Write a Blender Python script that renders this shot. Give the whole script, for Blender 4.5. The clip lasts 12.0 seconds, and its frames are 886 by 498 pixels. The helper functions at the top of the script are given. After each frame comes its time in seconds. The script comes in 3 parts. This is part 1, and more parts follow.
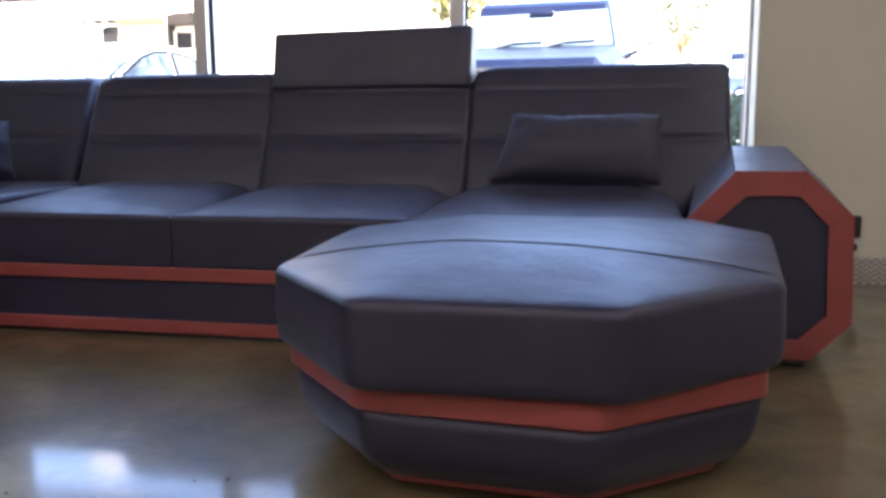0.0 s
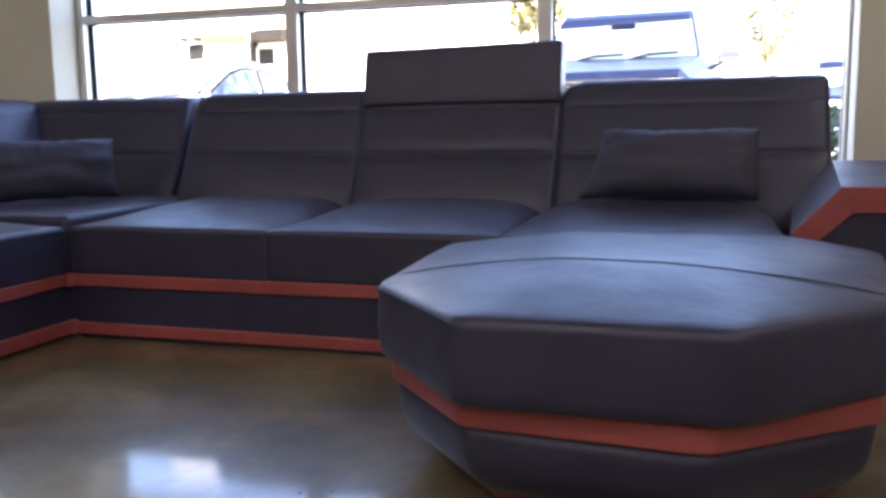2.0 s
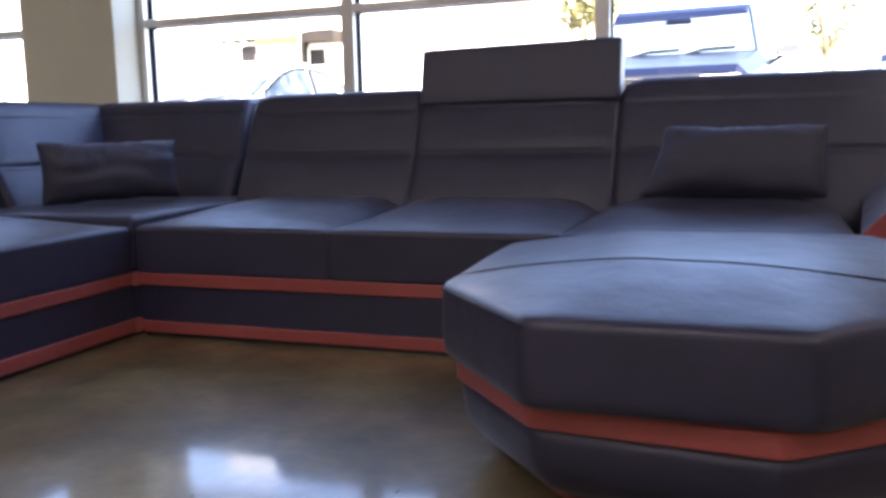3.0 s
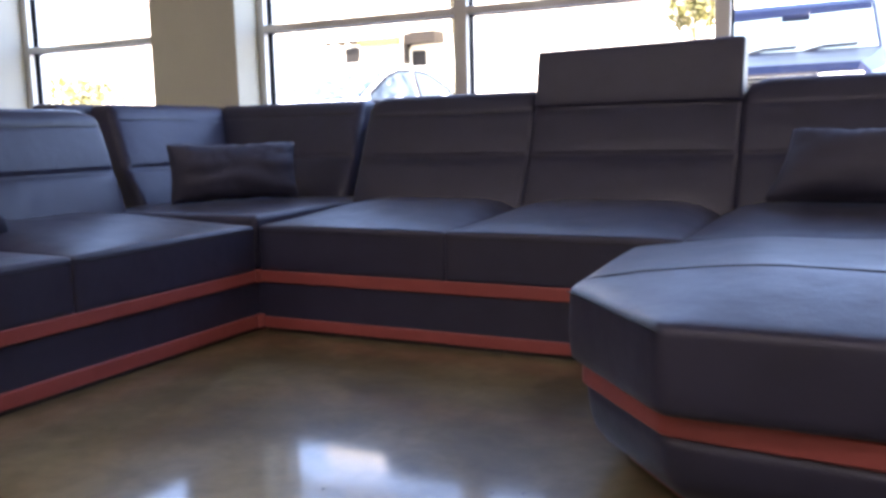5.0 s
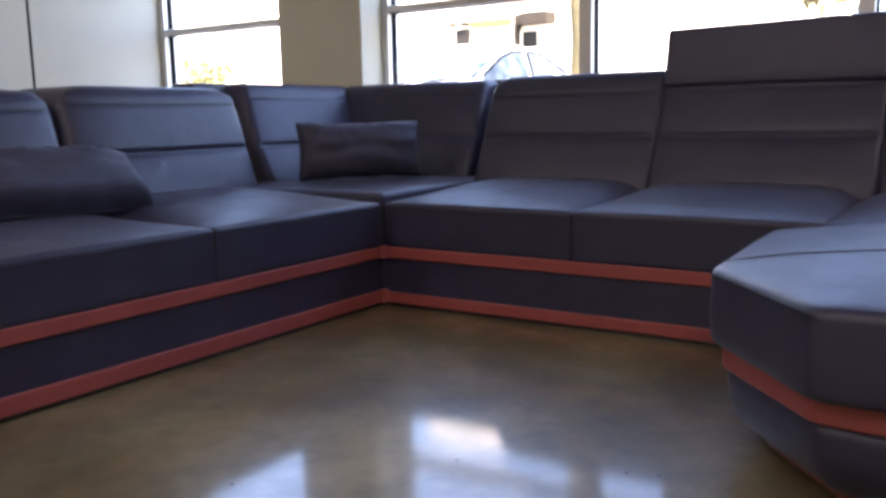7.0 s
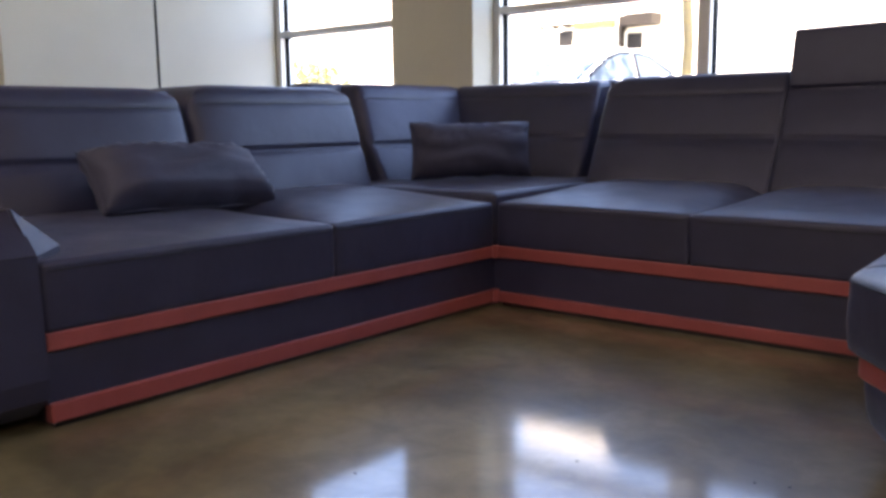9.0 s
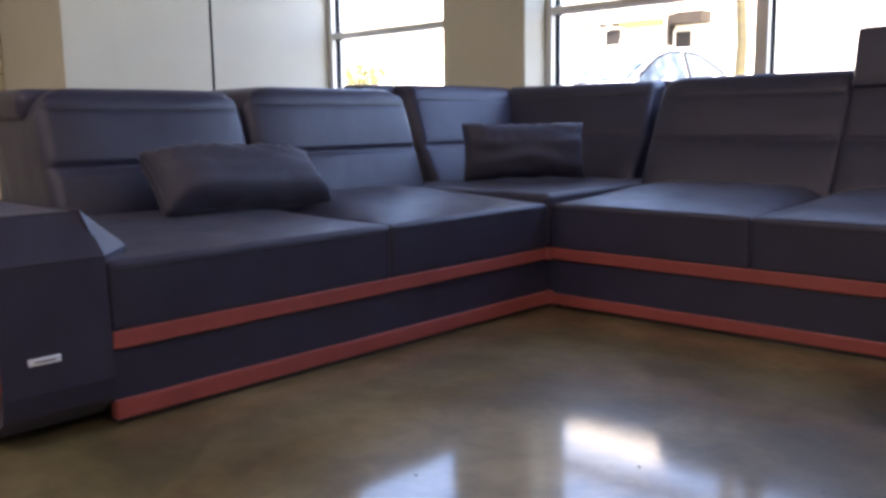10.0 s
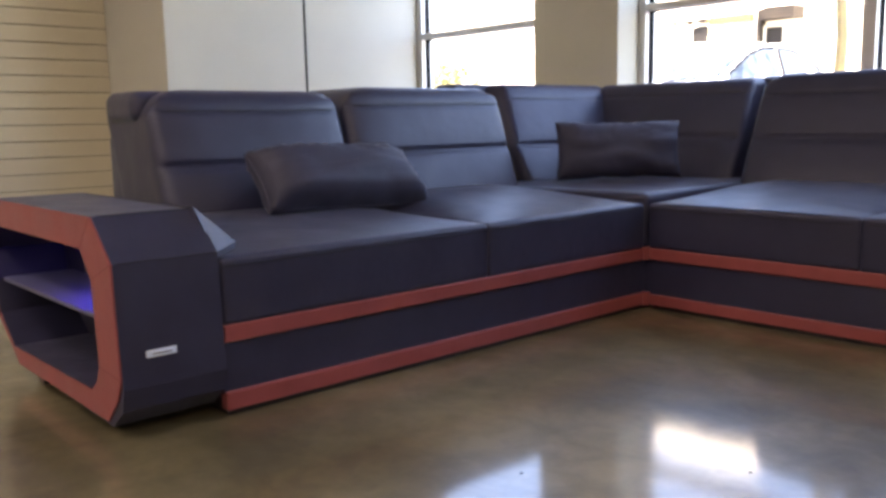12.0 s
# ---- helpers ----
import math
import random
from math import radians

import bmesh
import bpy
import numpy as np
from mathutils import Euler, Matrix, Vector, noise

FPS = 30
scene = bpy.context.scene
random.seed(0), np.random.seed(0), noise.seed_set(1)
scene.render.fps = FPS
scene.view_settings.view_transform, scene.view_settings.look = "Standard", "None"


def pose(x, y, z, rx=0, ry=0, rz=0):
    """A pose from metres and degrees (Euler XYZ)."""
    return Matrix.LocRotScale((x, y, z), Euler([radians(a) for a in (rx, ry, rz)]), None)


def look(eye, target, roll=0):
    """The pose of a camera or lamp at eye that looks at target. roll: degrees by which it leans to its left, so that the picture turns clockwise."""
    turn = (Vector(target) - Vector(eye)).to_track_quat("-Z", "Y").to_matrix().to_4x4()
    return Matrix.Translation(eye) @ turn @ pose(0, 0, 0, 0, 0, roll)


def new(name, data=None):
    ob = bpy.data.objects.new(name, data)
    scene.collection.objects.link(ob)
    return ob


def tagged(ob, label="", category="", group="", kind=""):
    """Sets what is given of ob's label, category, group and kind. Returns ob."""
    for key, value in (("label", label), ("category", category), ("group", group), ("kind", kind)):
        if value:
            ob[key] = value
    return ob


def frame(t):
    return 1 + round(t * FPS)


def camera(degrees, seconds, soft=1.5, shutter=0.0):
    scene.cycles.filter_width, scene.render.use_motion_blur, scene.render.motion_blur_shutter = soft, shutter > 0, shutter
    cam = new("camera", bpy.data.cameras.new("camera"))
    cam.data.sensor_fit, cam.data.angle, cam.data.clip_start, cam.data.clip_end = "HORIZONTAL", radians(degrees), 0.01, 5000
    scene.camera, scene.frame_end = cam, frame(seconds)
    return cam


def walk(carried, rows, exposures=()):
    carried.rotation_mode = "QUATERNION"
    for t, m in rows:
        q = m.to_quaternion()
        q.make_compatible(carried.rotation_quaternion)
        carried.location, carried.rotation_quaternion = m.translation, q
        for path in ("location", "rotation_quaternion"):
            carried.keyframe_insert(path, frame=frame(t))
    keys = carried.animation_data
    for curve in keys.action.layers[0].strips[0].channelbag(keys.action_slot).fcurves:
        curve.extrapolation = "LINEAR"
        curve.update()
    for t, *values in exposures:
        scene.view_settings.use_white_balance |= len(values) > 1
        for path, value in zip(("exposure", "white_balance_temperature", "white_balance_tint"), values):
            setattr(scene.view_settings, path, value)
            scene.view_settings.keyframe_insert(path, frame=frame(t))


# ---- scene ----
cam = camera(54.2, 12.0, soft=3.2)
PATH = [
    (0, (-0.028, -2.239, 0.629), (-0.436, -0.304, 0.329), -0.4),
    (0.5, (-0.036, -2.243, 0.633), (-0.47, -0.313, 0.341), -0.6),
    (1, (-0.05, -2.247, 0.636), (-0.524, -0.325, 0.35), -0.8),
    (1.5, (-0.061, -2.254, 0.639), (-0.584, -0.343, 0.361), -0.7),
    (2, (-0.075, -2.258, 0.641), (-0.65, -0.361, 0.37), -0.8),
    (2.5, (-0.091, -2.255, 0.642), (-0.72, -0.376, 0.372), -1.1),
    (4.5, (-0.141, -2.287, 0.649), (-0.98, -0.492, 0.377), -1.4),
    (5, (-0.154, -2.291, 0.651), (-1.043, -0.519, 0.384), -1.4),
    (5.5, (-0.166, -2.306, 0.651), (-1.101, -0.558, 0.382), -1.4),
    (6, (-0.179, -2.317, 0.651), (-1.173, -0.604, 0.371), -1.5),
    (6.5, (-0.191, -2.326, 0.648), (-1.239, -0.648, 0.355), -1.4),
    (7, (-0.204, -2.33, 0.642), (-1.3, -0.684, 0.34), -1.1),
    (9, (-0.243, -2.367, 0.636), (-1.517, -0.853, 0.342), -0.7),
    (9.5, (-0.26, -2.374, 0.64), (-1.574, -0.895, 0.348), -0.7),
    (10, (-0.269, -2.386, 0.641), (-1.619, -0.94, 0.348), -0.8),
    (10.5, (-0.278, -2.398, 0.639), (-1.665, -0.987, 0.346), -0.9),
    (11, (-0.287, -2.409, 0.636), (-1.708, -1.032, 0.343), -0.9),
    (11.5, (-0.293, -2.416, 0.638), (-1.74, -1.066, 0.344), -1.0),
    (12, (-0.3, -2.426, 0.639), (-1.779, -1.111, 0.349), -1.1),
]

walk(cam, [(t, look(eye, target, roll)) for t, eye, target, roll in PATH], exposures=((0.0, 4.2, 6500, 26), (6.0, 4.08, 6800, 28), (9.5, 4.1, 7000, 28), (11.0, 4.25, 7150, 28), (11.5, 4.39, 7200, 28), (12.0, 4.36, 7250, 28)))

# ---- light ----
world = bpy.data.worlds.new("sky")
scene.world = world
world.use_nodes = True
wn = world.node_tree
sky = wn.nodes.new("ShaderNodeTexSky")
sky.sky_type = "NISHITA"
sky.sun_disc = False
sky.sun_elevation, sky.sun_rotation = radians(42), radians(125)
sky.ozone_density, sky.dust_density = 1.9, 0.7
wn.nodes["Background"].inputs[1].default_value = 0.12
wn.links.new(sky.outputs[0], wn.nodes["Background"].inputs[0])

sun = new("sun", bpy.data.lights.new("sun", "SUN"))
sun.data.energy, sun.data.angle, sun.data.color = 5.0, radians(0.5), (1.0, 0.95, 0.87)
sun.matrix_world = look((0, 0, 0), (-0.60, 0.62, -0.78))


# ---- materials ----
def mat(name, color, rough=0.5, metal=0.0, spec=0.5):
    m = bpy.data.materials.new(name)
    m.use_nodes = True
    b = m.node_tree.nodes["Principled BSDF"]
    b.inputs["Base Color"].default_value = (*color, 1)
    b.inputs["Roughness"].default_value = rough
    b.inputs["Metallic"].default_value = metal
    b.inputs["Specular IOR Level"].default_value = spec
    return m, m.node_tree, b


def grain(nt, b, stops, scale, detail=6.0, bump=0.0, bump_scale=None, dist=0.002, rough=None, stretch=None):
    """Colour by a noise through a ramp, with a fine relief and a varied roughness."""
    co = nt.nodes.new("ShaderNodeTexCoord")
    src = co.outputs["Object"]
    if stretch:
        mp = nt.nodes.new("ShaderNodeMapping")
        mp.inputs["Scale"].default_value = stretch
        nt.links.new(src, mp.inputs[0])
        src = mp.outputs[0]
    n = nt.nodes.new("ShaderNodeTexNoise")
    n.inputs["Scale"].default_value, n.inputs["Detail"].default_value = scale, detail
    nt.links.new(src, n.inputs["Vector"])
    r = nt.nodes.new("ShaderNodeValToRGB")
    r.color_ramp.elements[0].position, r.color_ramp.elements[1].position = 0.3, 0.7
    r.color_ramp.elements[0].color, r.color_ramp.elements[1].color = (*stops[0], 1), (*stops[1], 1)
    nt.links.new(n.outputs["Fac"], r.inputs[0])
    nt.links.new(r.outputs[0], b.inputs["Base Color"])
    if rough:
        mr = nt.nodes.new("ShaderNodeMapRange")
        mr.inputs["From Min"].default_value, mr.inputs["From Max"].default_value = 0.3, 0.7
        mr.inputs["To Min"].default_value, mr.inputs["To Max"].default_value = rough
        nt.links.new(n.outputs["Fac"], mr.inputs["Value"])
        nt.links.new(mr.outputs[0], b.inputs["Roughness"])
    if bump:
        n2 = nt.nodes.new("ShaderNodeTexNoise")
        n2.inputs["Scale"].default_value, n2.inputs["Detail"].default_value = bump_scale or scale * 8, 4
        nt.links.new(src, n2.inputs["Vector"])
        bp = nt.nodes.new("ShaderNodeBump")
        bp.inputs["Strength"].default_value, bp.inputs["Distance"].default_value = bump, dist
        nt.links.new(n2.outputs["Fac"], bp.inputs["Height"])
        nt.links.new(bp.outputs[0], b.inputs["Normal"])
    return r


def leather(name, lo, hi, rough):
    m, nt, b = mat(name, lo, 0.4)
    grain(nt, b, (lo, hi), 9, rough=rough)
    co = nt.nodes.new("ShaderNodeTexCoord")
    v = nt.nodes.new("ShaderNodeTexVoronoi")
    v.inputs["Scale"].default_value = 420
    nt.links.new(co.outputs["Object"], v.inputs["Vector"])
    n = nt.nodes.new("ShaderNodeTexNoise")
    n.inputs["Scale"].default_value, n.inputs["Detail"].default_value = 14, 5
    nt.links.new(co.outputs["Object"], n.inputs["Vector"])
    b1, b2 = nt.nodes.new("ShaderNodeBump"), nt.nodes.new("ShaderNodeBump")
    b1.inputs["Strength"].default_value, b1.inputs["Distance"].default_value = 0.35, 0.0006
    b2.inputs["Strength"].default_value, b2.inputs["Distance"].default_value = 0.4, 0.006
    nt.links.new(v.outputs["Distance"], b1.inputs["Height"])
    nt.links.new(n.outputs["Fac"], b2.inputs["Height"])
    nt.links.new(b2.outputs[0], b1.inputs["Normal"])
    nt.links.new(b1.outputs[0], b.inputs["Normal"])
    b.inputs["Specular IOR Level"].default_value = 0.45
    b.inputs["Sheen Weight"].default_value, b.inputs["Sheen Roughness"].default_value = 0.09, 0.4
    b.inputs["Sheen Tint"].default_value = (0.85, 0.88, 1.0, 1)
    return m


BLACK = leather("black_leather", (0.0202, 0.0195, 0.0400), (0.0260, 0.0250, 0.0510), (0.37, 0.48))
SOFT = leather("soft_black_leather", (0.025, 0.0242, 0.043), (0.034, 0.0328, 0.056), (0.58, 0.70))
RED = leather("red_leather", (0.235, 0.048, 0.043), (0.285, 0.060, 0.053), (0.42, 0.5))
RED_THREAD = mat("dark_red_thread", (0.12, 0.022, 0.02), 0.7)[0]
THREAD = mat("black_thread", (0.006, 0.006, 0.008), 0.7)[0]
CHROME = mat("brushed_chrome", (0.75, 0.76, 0.78), 0.22, 1.0)[0]
PLASTIC = mat("black_plastic", (0.012, 0.012, 0.014), 0.35)[0]

m, nt, b = mat("polished_concrete", (0.12, 0.09, 0.06), 0.12)
co = nt.nodes.new("ShaderNodeTexCoord")
clouds, specks, wipes = [nt.nodes.new("ShaderNodeTexNoise") for k in range(3)]
for n, sc, de, di, ro in ((clouds, 2.2, 7, 0.5, 0.56), (specks, 12, 6, 0.3, 0.6), (wipes, 6, 6, 0.6, 0.6)):
    n.inputs["Scale"].default_value, n.inputs["Detail"].default_value = sc, de
    n.inputs["Distortion"].default_value, n.inputs["Roughness"].default_value = di, ro
    nt.links.new(co.outputs["Object"], n.inputs["Vector"])
mixed = nt.nodes.new("ShaderNodeMix")
mixed.inputs["Factor"].default_value = 0.34
nt.links.new(clouds.outputs["Fac"], mixed.inputs["A"])
nt.links.new(specks.outputs["Fac"], mixed.inputs["B"])
r = nt.nodes.new("ShaderNodeValToRGB")
r.color_ramp.elements[0].position, r.color_ramp.elements[1].position = 0.39, 0.63
r.color_ramp.elements[0].color, r.color_ramp.elements[1].color = (0.084, 0.070, 0.035, 1), (0.215, 0.184, 0.100, 1)
e = r.color_ramp.elements.new(0.5)
e.color = (0.136, 0.111, 0.055, 1)
nt.links.new(mixed.outputs["Result"], r.inputs[0])
nt.links.new(r.outputs[0], b.inputs["Base Color"])
mr = nt.nodes.new("ShaderNodeMapRange")
mr.inputs["From Min"].default_value, mr.inputs["From Max"].default_value = 0.35, 0.65
mr.inputs["To Min"].default_value, mr.inputs["To Max"].default_value = 0.31, 0.46
nt.links.new(wipes.outputs["Fac"], mr.inputs["Value"])
nt.links.new(mr.outputs[0], b.inputs["Roughness"])
b.inputs["Specular IOR Level"].default_value = 0.34
b.inputs["Coat Weight"].default_value, b.inputs["Coat Roughness"].default_value = 0.72, 0.095
# the slab falls slightly to one side, with faint waves
fall = nt.nodes.new("ShaderNodeVectorMath")
fall.operation = "DOT_PRODUCT"
fall.inputs[1].default_value = (0.0135, -0.0012, 0.0)
waves = nt.nodes.new("ShaderNodeTexNoise")
waves.inputs["Scale"].default_value, waves.inputs["Detail"].default_value = 2.5, 2
level = nt.nodes.new("ShaderNodeMath")
level.operation = "MULTIPLY_ADD"
level.inputs[1].default_value = 0.0003
bp = nt.nodes.new("ShaderNodeBump")
bp.inputs["Strength"].default_value, bp.inputs["Distance"].default_value = 1.0, 1.0
nt.links.new(co.outputs["Object"], fall.inputs[0])
nt.links.new(co.outputs["Object"], waves.inputs["Vector"])
nt.links.new(waves.outputs["Fac"], level.inputs[0])
nt.links.new(fall.outputs["Value"], level.inputs[2])
nt.links.new(level.outputs[0], bp.inputs["Height"])
nt.links.new(bp.outputs[0], b.inputs["Normal"])
nt.links.new(bp.outputs[0], b.inputs["Coat Normal"])
CONCRETE = m
m, nt, b = mat("tan_wall_paint", (0.45, 0.40, 0.31), 0.7)
grain(nt, b, ((0.53, 0.51, 0.40), (0.57, 0.545, 0.43)), 2.5, bump=0.08, bump_scale=160, dist=0.001)
TAN = m
m, nt, b = mat("cream_slat_paint", (0.6, 0.53, 0.37), 0.65)
grain(nt, b, ((0.60, 0.53, 0.36), (0.66, 0.585, 0.41)), 3, bump=0.05, bump_scale=120, dist=0.001)
CREAM = m
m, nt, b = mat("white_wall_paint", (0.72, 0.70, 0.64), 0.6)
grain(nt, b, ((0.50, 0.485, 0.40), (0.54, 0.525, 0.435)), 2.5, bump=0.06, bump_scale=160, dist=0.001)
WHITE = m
m, nt, b = mat("ceiling_paint", (0.75, 0.74, 0.70), 0.8)
grain(nt, b, ((0.72, 0.71, 0.67), (0.77, 0.76, 0.72)), 3)
CEIL = m
m, nt, b = mat("anodised_aluminium", (0.45, 0.45, 0.44), 0.4, 0.5)
grain(nt, b, ((0.54, 0.53, 0.50), (0.62, 0.61, 0.58)), 6, rough=(0.35, 0.48))
ALU = m
# plate metal, darker than the treads raised on it
KICK = mat("dull_tread_plate", (0.30, 0.28, 0.24), 0.5, 0.6)[0]
GROOVE = mat("slat_groove", (0.17, 0.145, 0.10), 0.8)[0]
SHELF = mat("dark_glossy_shelf", (0.10, 0.10, 0.17), 0.3)[0]
LED, nt, b = mat("blue_light", (0.02, 0.02, 0.3), 0.4)
b.inputs["Emission Color"].default_value, b.inputs["Emission Strength"].default_value = (0.10, 0.07, 1.0, 1), 3.5
# glow of the fill panels added on the ceiling
DIFFUSER, nt, b = mat("fill_light_diffuser", (0.8, 0.78, 0.7), 0.6)
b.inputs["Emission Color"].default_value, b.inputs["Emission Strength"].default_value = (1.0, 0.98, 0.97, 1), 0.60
SATIN, nt, b = mat("satin_plate", (0.66, 0.74, 0.84), 0.3, 0.1)
GASKET = mat("black_gasket", (0.008, 0.008, 0.01), 0.7, 0.0, 0.05)[0]
m, nt, b = mat("asphalt", (0.30, 0.29, 0.28), 0.9)
grain(nt, b, ((0.26, 0.25, 0.24), (0.36, 0.35, 0.33)), 1.2, bump=0.3, bump_scale=60, dist=0.004)
LOT = m
m, nt, b = mat("cream_stucco", (0.6, 0.54, 0.42), 0.9)
grain(nt, b, ((0.58, 0.52, 0.40), (0.66, 0.60, 0.47)), 0.6)
STUCCO = m
DARKGLASS = mat("tinted_window", (0.012, 0.011, 0.010), 0.5, 0.0, 0.1)[0]
BLUE = mat("dark_blue_car_paint", (0.003, 0.005, 0.015), 0.3, 0.0, 0.2)[0]
SILVER = mat("white_car_paint", (0.72, 0.73, 0.74), 0.25)[0]
TYRE = mat("tyre_rubber", (0.02, 0.02, 0.02), 0.8)[0]
# the sky's reflection is partly put into this base colour
CARGLASS = mat("car_glass_with_sky_tone", (0.045, 0.06, 0.07), 0.25, 0.0, 0.14)[0]
TANTRIM = mat("yellow_trim_paint", (0.50, 0.42, 0.012), 0.8)[0]
# paler copy: a tilted windscreen's sky reflection, put into the colour
WINDSCREEN = mat("windscreen_with_sky_tone", (0.10, 0.14, 0.155), 0.15, 0.0, 0.4)[0]
LAMP = mat("clear_lamp_lens", (0.7, 0.7, 0.66), 0.15)[0]
m, nt, b = mat("yellow_green_leaves", (0.10, 0.12, 0.02), 0.6)
grain(nt, b, ((0.032, 0.034, 0.003), (0.09, 0.078, 0.005)), 3)
LEAF = m
m, nt, b = mat("dark_green_leaves", (0.05, 0.08, 0.03), 0.6)
grain(nt, b, ((0.04, 0.07, 0.025), (0.08, 0.11, 0.04)), 8)
HEDGE = m
m, nt, b = mat("palm_bark", (0.25, 0.19, 0.12), 0.9)
grain(nt, b, ((0.016, 0.014, 0.004), (0.055, 0.045, 0.014)), 9, bump=0.5, dist=0.02, stretch=(1, 1, 6))
BARK = m
m, nt, b = mat("pale_bark", (0.2, 0.16, 0.1), 0.9)
grain(nt, b, ((0.16, 0.13, 0.06), (0.26, 0.21, 0.10)), 6, bump=0.5, dist=0.02)
PALE_BARK = m
m, nt, b = mat("dark_timber", (0.02, 0.015, 0.01), 0.8, 0.0, 0.2)
grain(nt, b, ((0.008, 0.0065, 0.005), (0.016, 0.012, 0.008)), 4)
TIMBER = m

m = bpy.data.materials.new("window_glass")
m.use_nodes = True
nt = m.node_tree
nt.nodes.clear()
out, mix = nt.nodes.new("ShaderNodeOutputMaterial"), nt.nodes.new("ShaderNodeMixShader")
tr, gl = nt.nodes.new("ShaderNodeBsdfTransparent"), nt.nodes.new("ShaderNodeBsdfGlossy")
tr.inputs[0].default_value = (0.93, 0.95, 0.95, 1)
gl.inputs["Roughness"].default_value = 0.02
mix.inputs[0].default_value = 0.035
nt.links.new(tr.outputs[0], mix.inputs[1])
nt.links.new(gl.outputs[0], mix.inputs[2])
nt.links.new(mix.outputs[0], out.inputs[0])
GLASS = m


# ---- builders ----
def thing(name, x, y, z, label, category, group="", kind=""):
    e = new(name)
    e.empty_display_size = 0.1
    e.matrix_world = pose(x, y, z)
    return tagged(e, label, category, group, kind)


def part(name, bm, material, parent=None, label="", smooth=False):
    """One mesh object from bm, given in world places, under a thing or a part."""
    me = bpy.data.meshes.new(name)
    bmesh.ops.recalc_face_normals(bm, faces=bm.faces[:])
    if parent is not None:
        bpy.context.view_layer.update()
        bm.transform(parent.matrix_world.inverted())
    bm.to_mesh(me)
    bm.free()
    if smooth:
        for f in me.polygons:
            f.use_smooth = True
    me.materials.append(material)
    ob = new(name, me)
    if parent is not None:
        ob.parent = parent
    if label:
        tagged(ob, label)
    return ob


def box(x0, x1, y0, y1, z0, z1, bevel=0.0, seg=2, bm=None):
    bm = bm or bmesh.new()
    g = bmesh.ops.create_cube(bm, size=1, matrix=Matrix.Translation(((x0 + x1) / 2, (y0 + y1) / 2, (z0 + z1) / 2)) @ Matrix.Diagonal((x1 - x0, y1 - y0, z1 - z0, 1)))
    if bevel:
        es = list({e for v in g["verts"] for e in v.link_edges})
        bmesh.ops.bevel(bm, geom=es, offset=bevel, segments=seg, profile=0.5, affect="EDGES")
    return bm


def spread(a, b, r, n, extra=()):
    """Places from a to b, close together within r of the ends and round the extra ones."""
    c = [0, 0.12, 0.3, 0.55, 0.8, 1.0]
    s = [a + r * k for k in c] + [b - r * k for k in c]
    s += [a + r + (b - a - 2 * r) * i / n for i in range(1, n)]
    for e in extra:
        s += [e - 0.022, e - 0.013, e - 0.006, e, e + 0.006, e + 0.013, e + 0.022]
    s = sorted(s)
    o = [s[0]]
    for k in s[1:]:
        if k - o[-1] > 0.0015:
            o.append(k)
    o[-1] = b
    return o


def cushion(x0, x1, y0, y1, z0, z1, r, n=10, shape=None, ex=(), ey=(), ez=()):
    """A soft rounded block whose surface the function shape then moves."""
    xs, ys, zs = spread(x0, x1, r, n, ex), spread(y0, y1, r, n, ey), spread(z0, z1, r, max(4, n // 2), ez)
    ax = (xs, ys, zs)
    lo, hi = Vector((x0, y0, z0)), Vector((x1, y1, z1))
    bm = bmesh.new()
    seen = {}

    def vert(i, j, k):
        key = (i, j, k)
        if key not in seen:
            p = Vector((xs[i], ys[j], zs[k]))
            q = Vector([min(max(p[a], lo[a] + r), hi[a] - r) for a in range(3)])
            d = p - q
            if d.length > 1e-9:
                p = q + d.normalized() * r
            seen[key] = bm.verts.new(shape(p) if shape else p)
        return seen[key]

    last = [len(a) - 1 for a in ax]
    for axis in range(3):
        u, w = [a for a in range(3) if a != axis]
        for side in (0, last[axis]):
            for i in range(last[u]):
                for j in range(last[w]):
                    c = []
                    for di, dj in ((0, 0), (1, 0), (1, 1), (0, 1)):
                        idx = [0, 0, 0]
                        idx[axis], idx[u], idx[w] = side, i + di, j + dj
                        c.append(vert(*idx))
                    bm.faces.new(c)
    return bm


def prism(outline, depth_of, bm=None, cap=True):
    """Rings of points joined in order, the ends closed."""
    bm = bm or bmesh.new()
    rings = [[bm.verts.new(p) for p in ring] for ring in depth_of(outline)]
    n = len(outline)
    for a, c in zip(rings, rings[1:]):
        for i in range(n):
            bm.faces.new((a[i], a[(i + 1) % n], c[(i + 1) % n], c[i]))
    if cap:
        bm.faces.new(rings[0])
        bm.faces.new(rings[-1])
    return bm


def soften(bm, w, seg=2, angle=30):
    es = [e for e in bm.edges if len(e.link_faces) == 2 and e.calc_face_angle(0) > radians(angle)]
    bmesh.ops.bevel(bm, geom=es, offset=w, segments=seg, profile=0.5, affect="EDGES")
    return bm


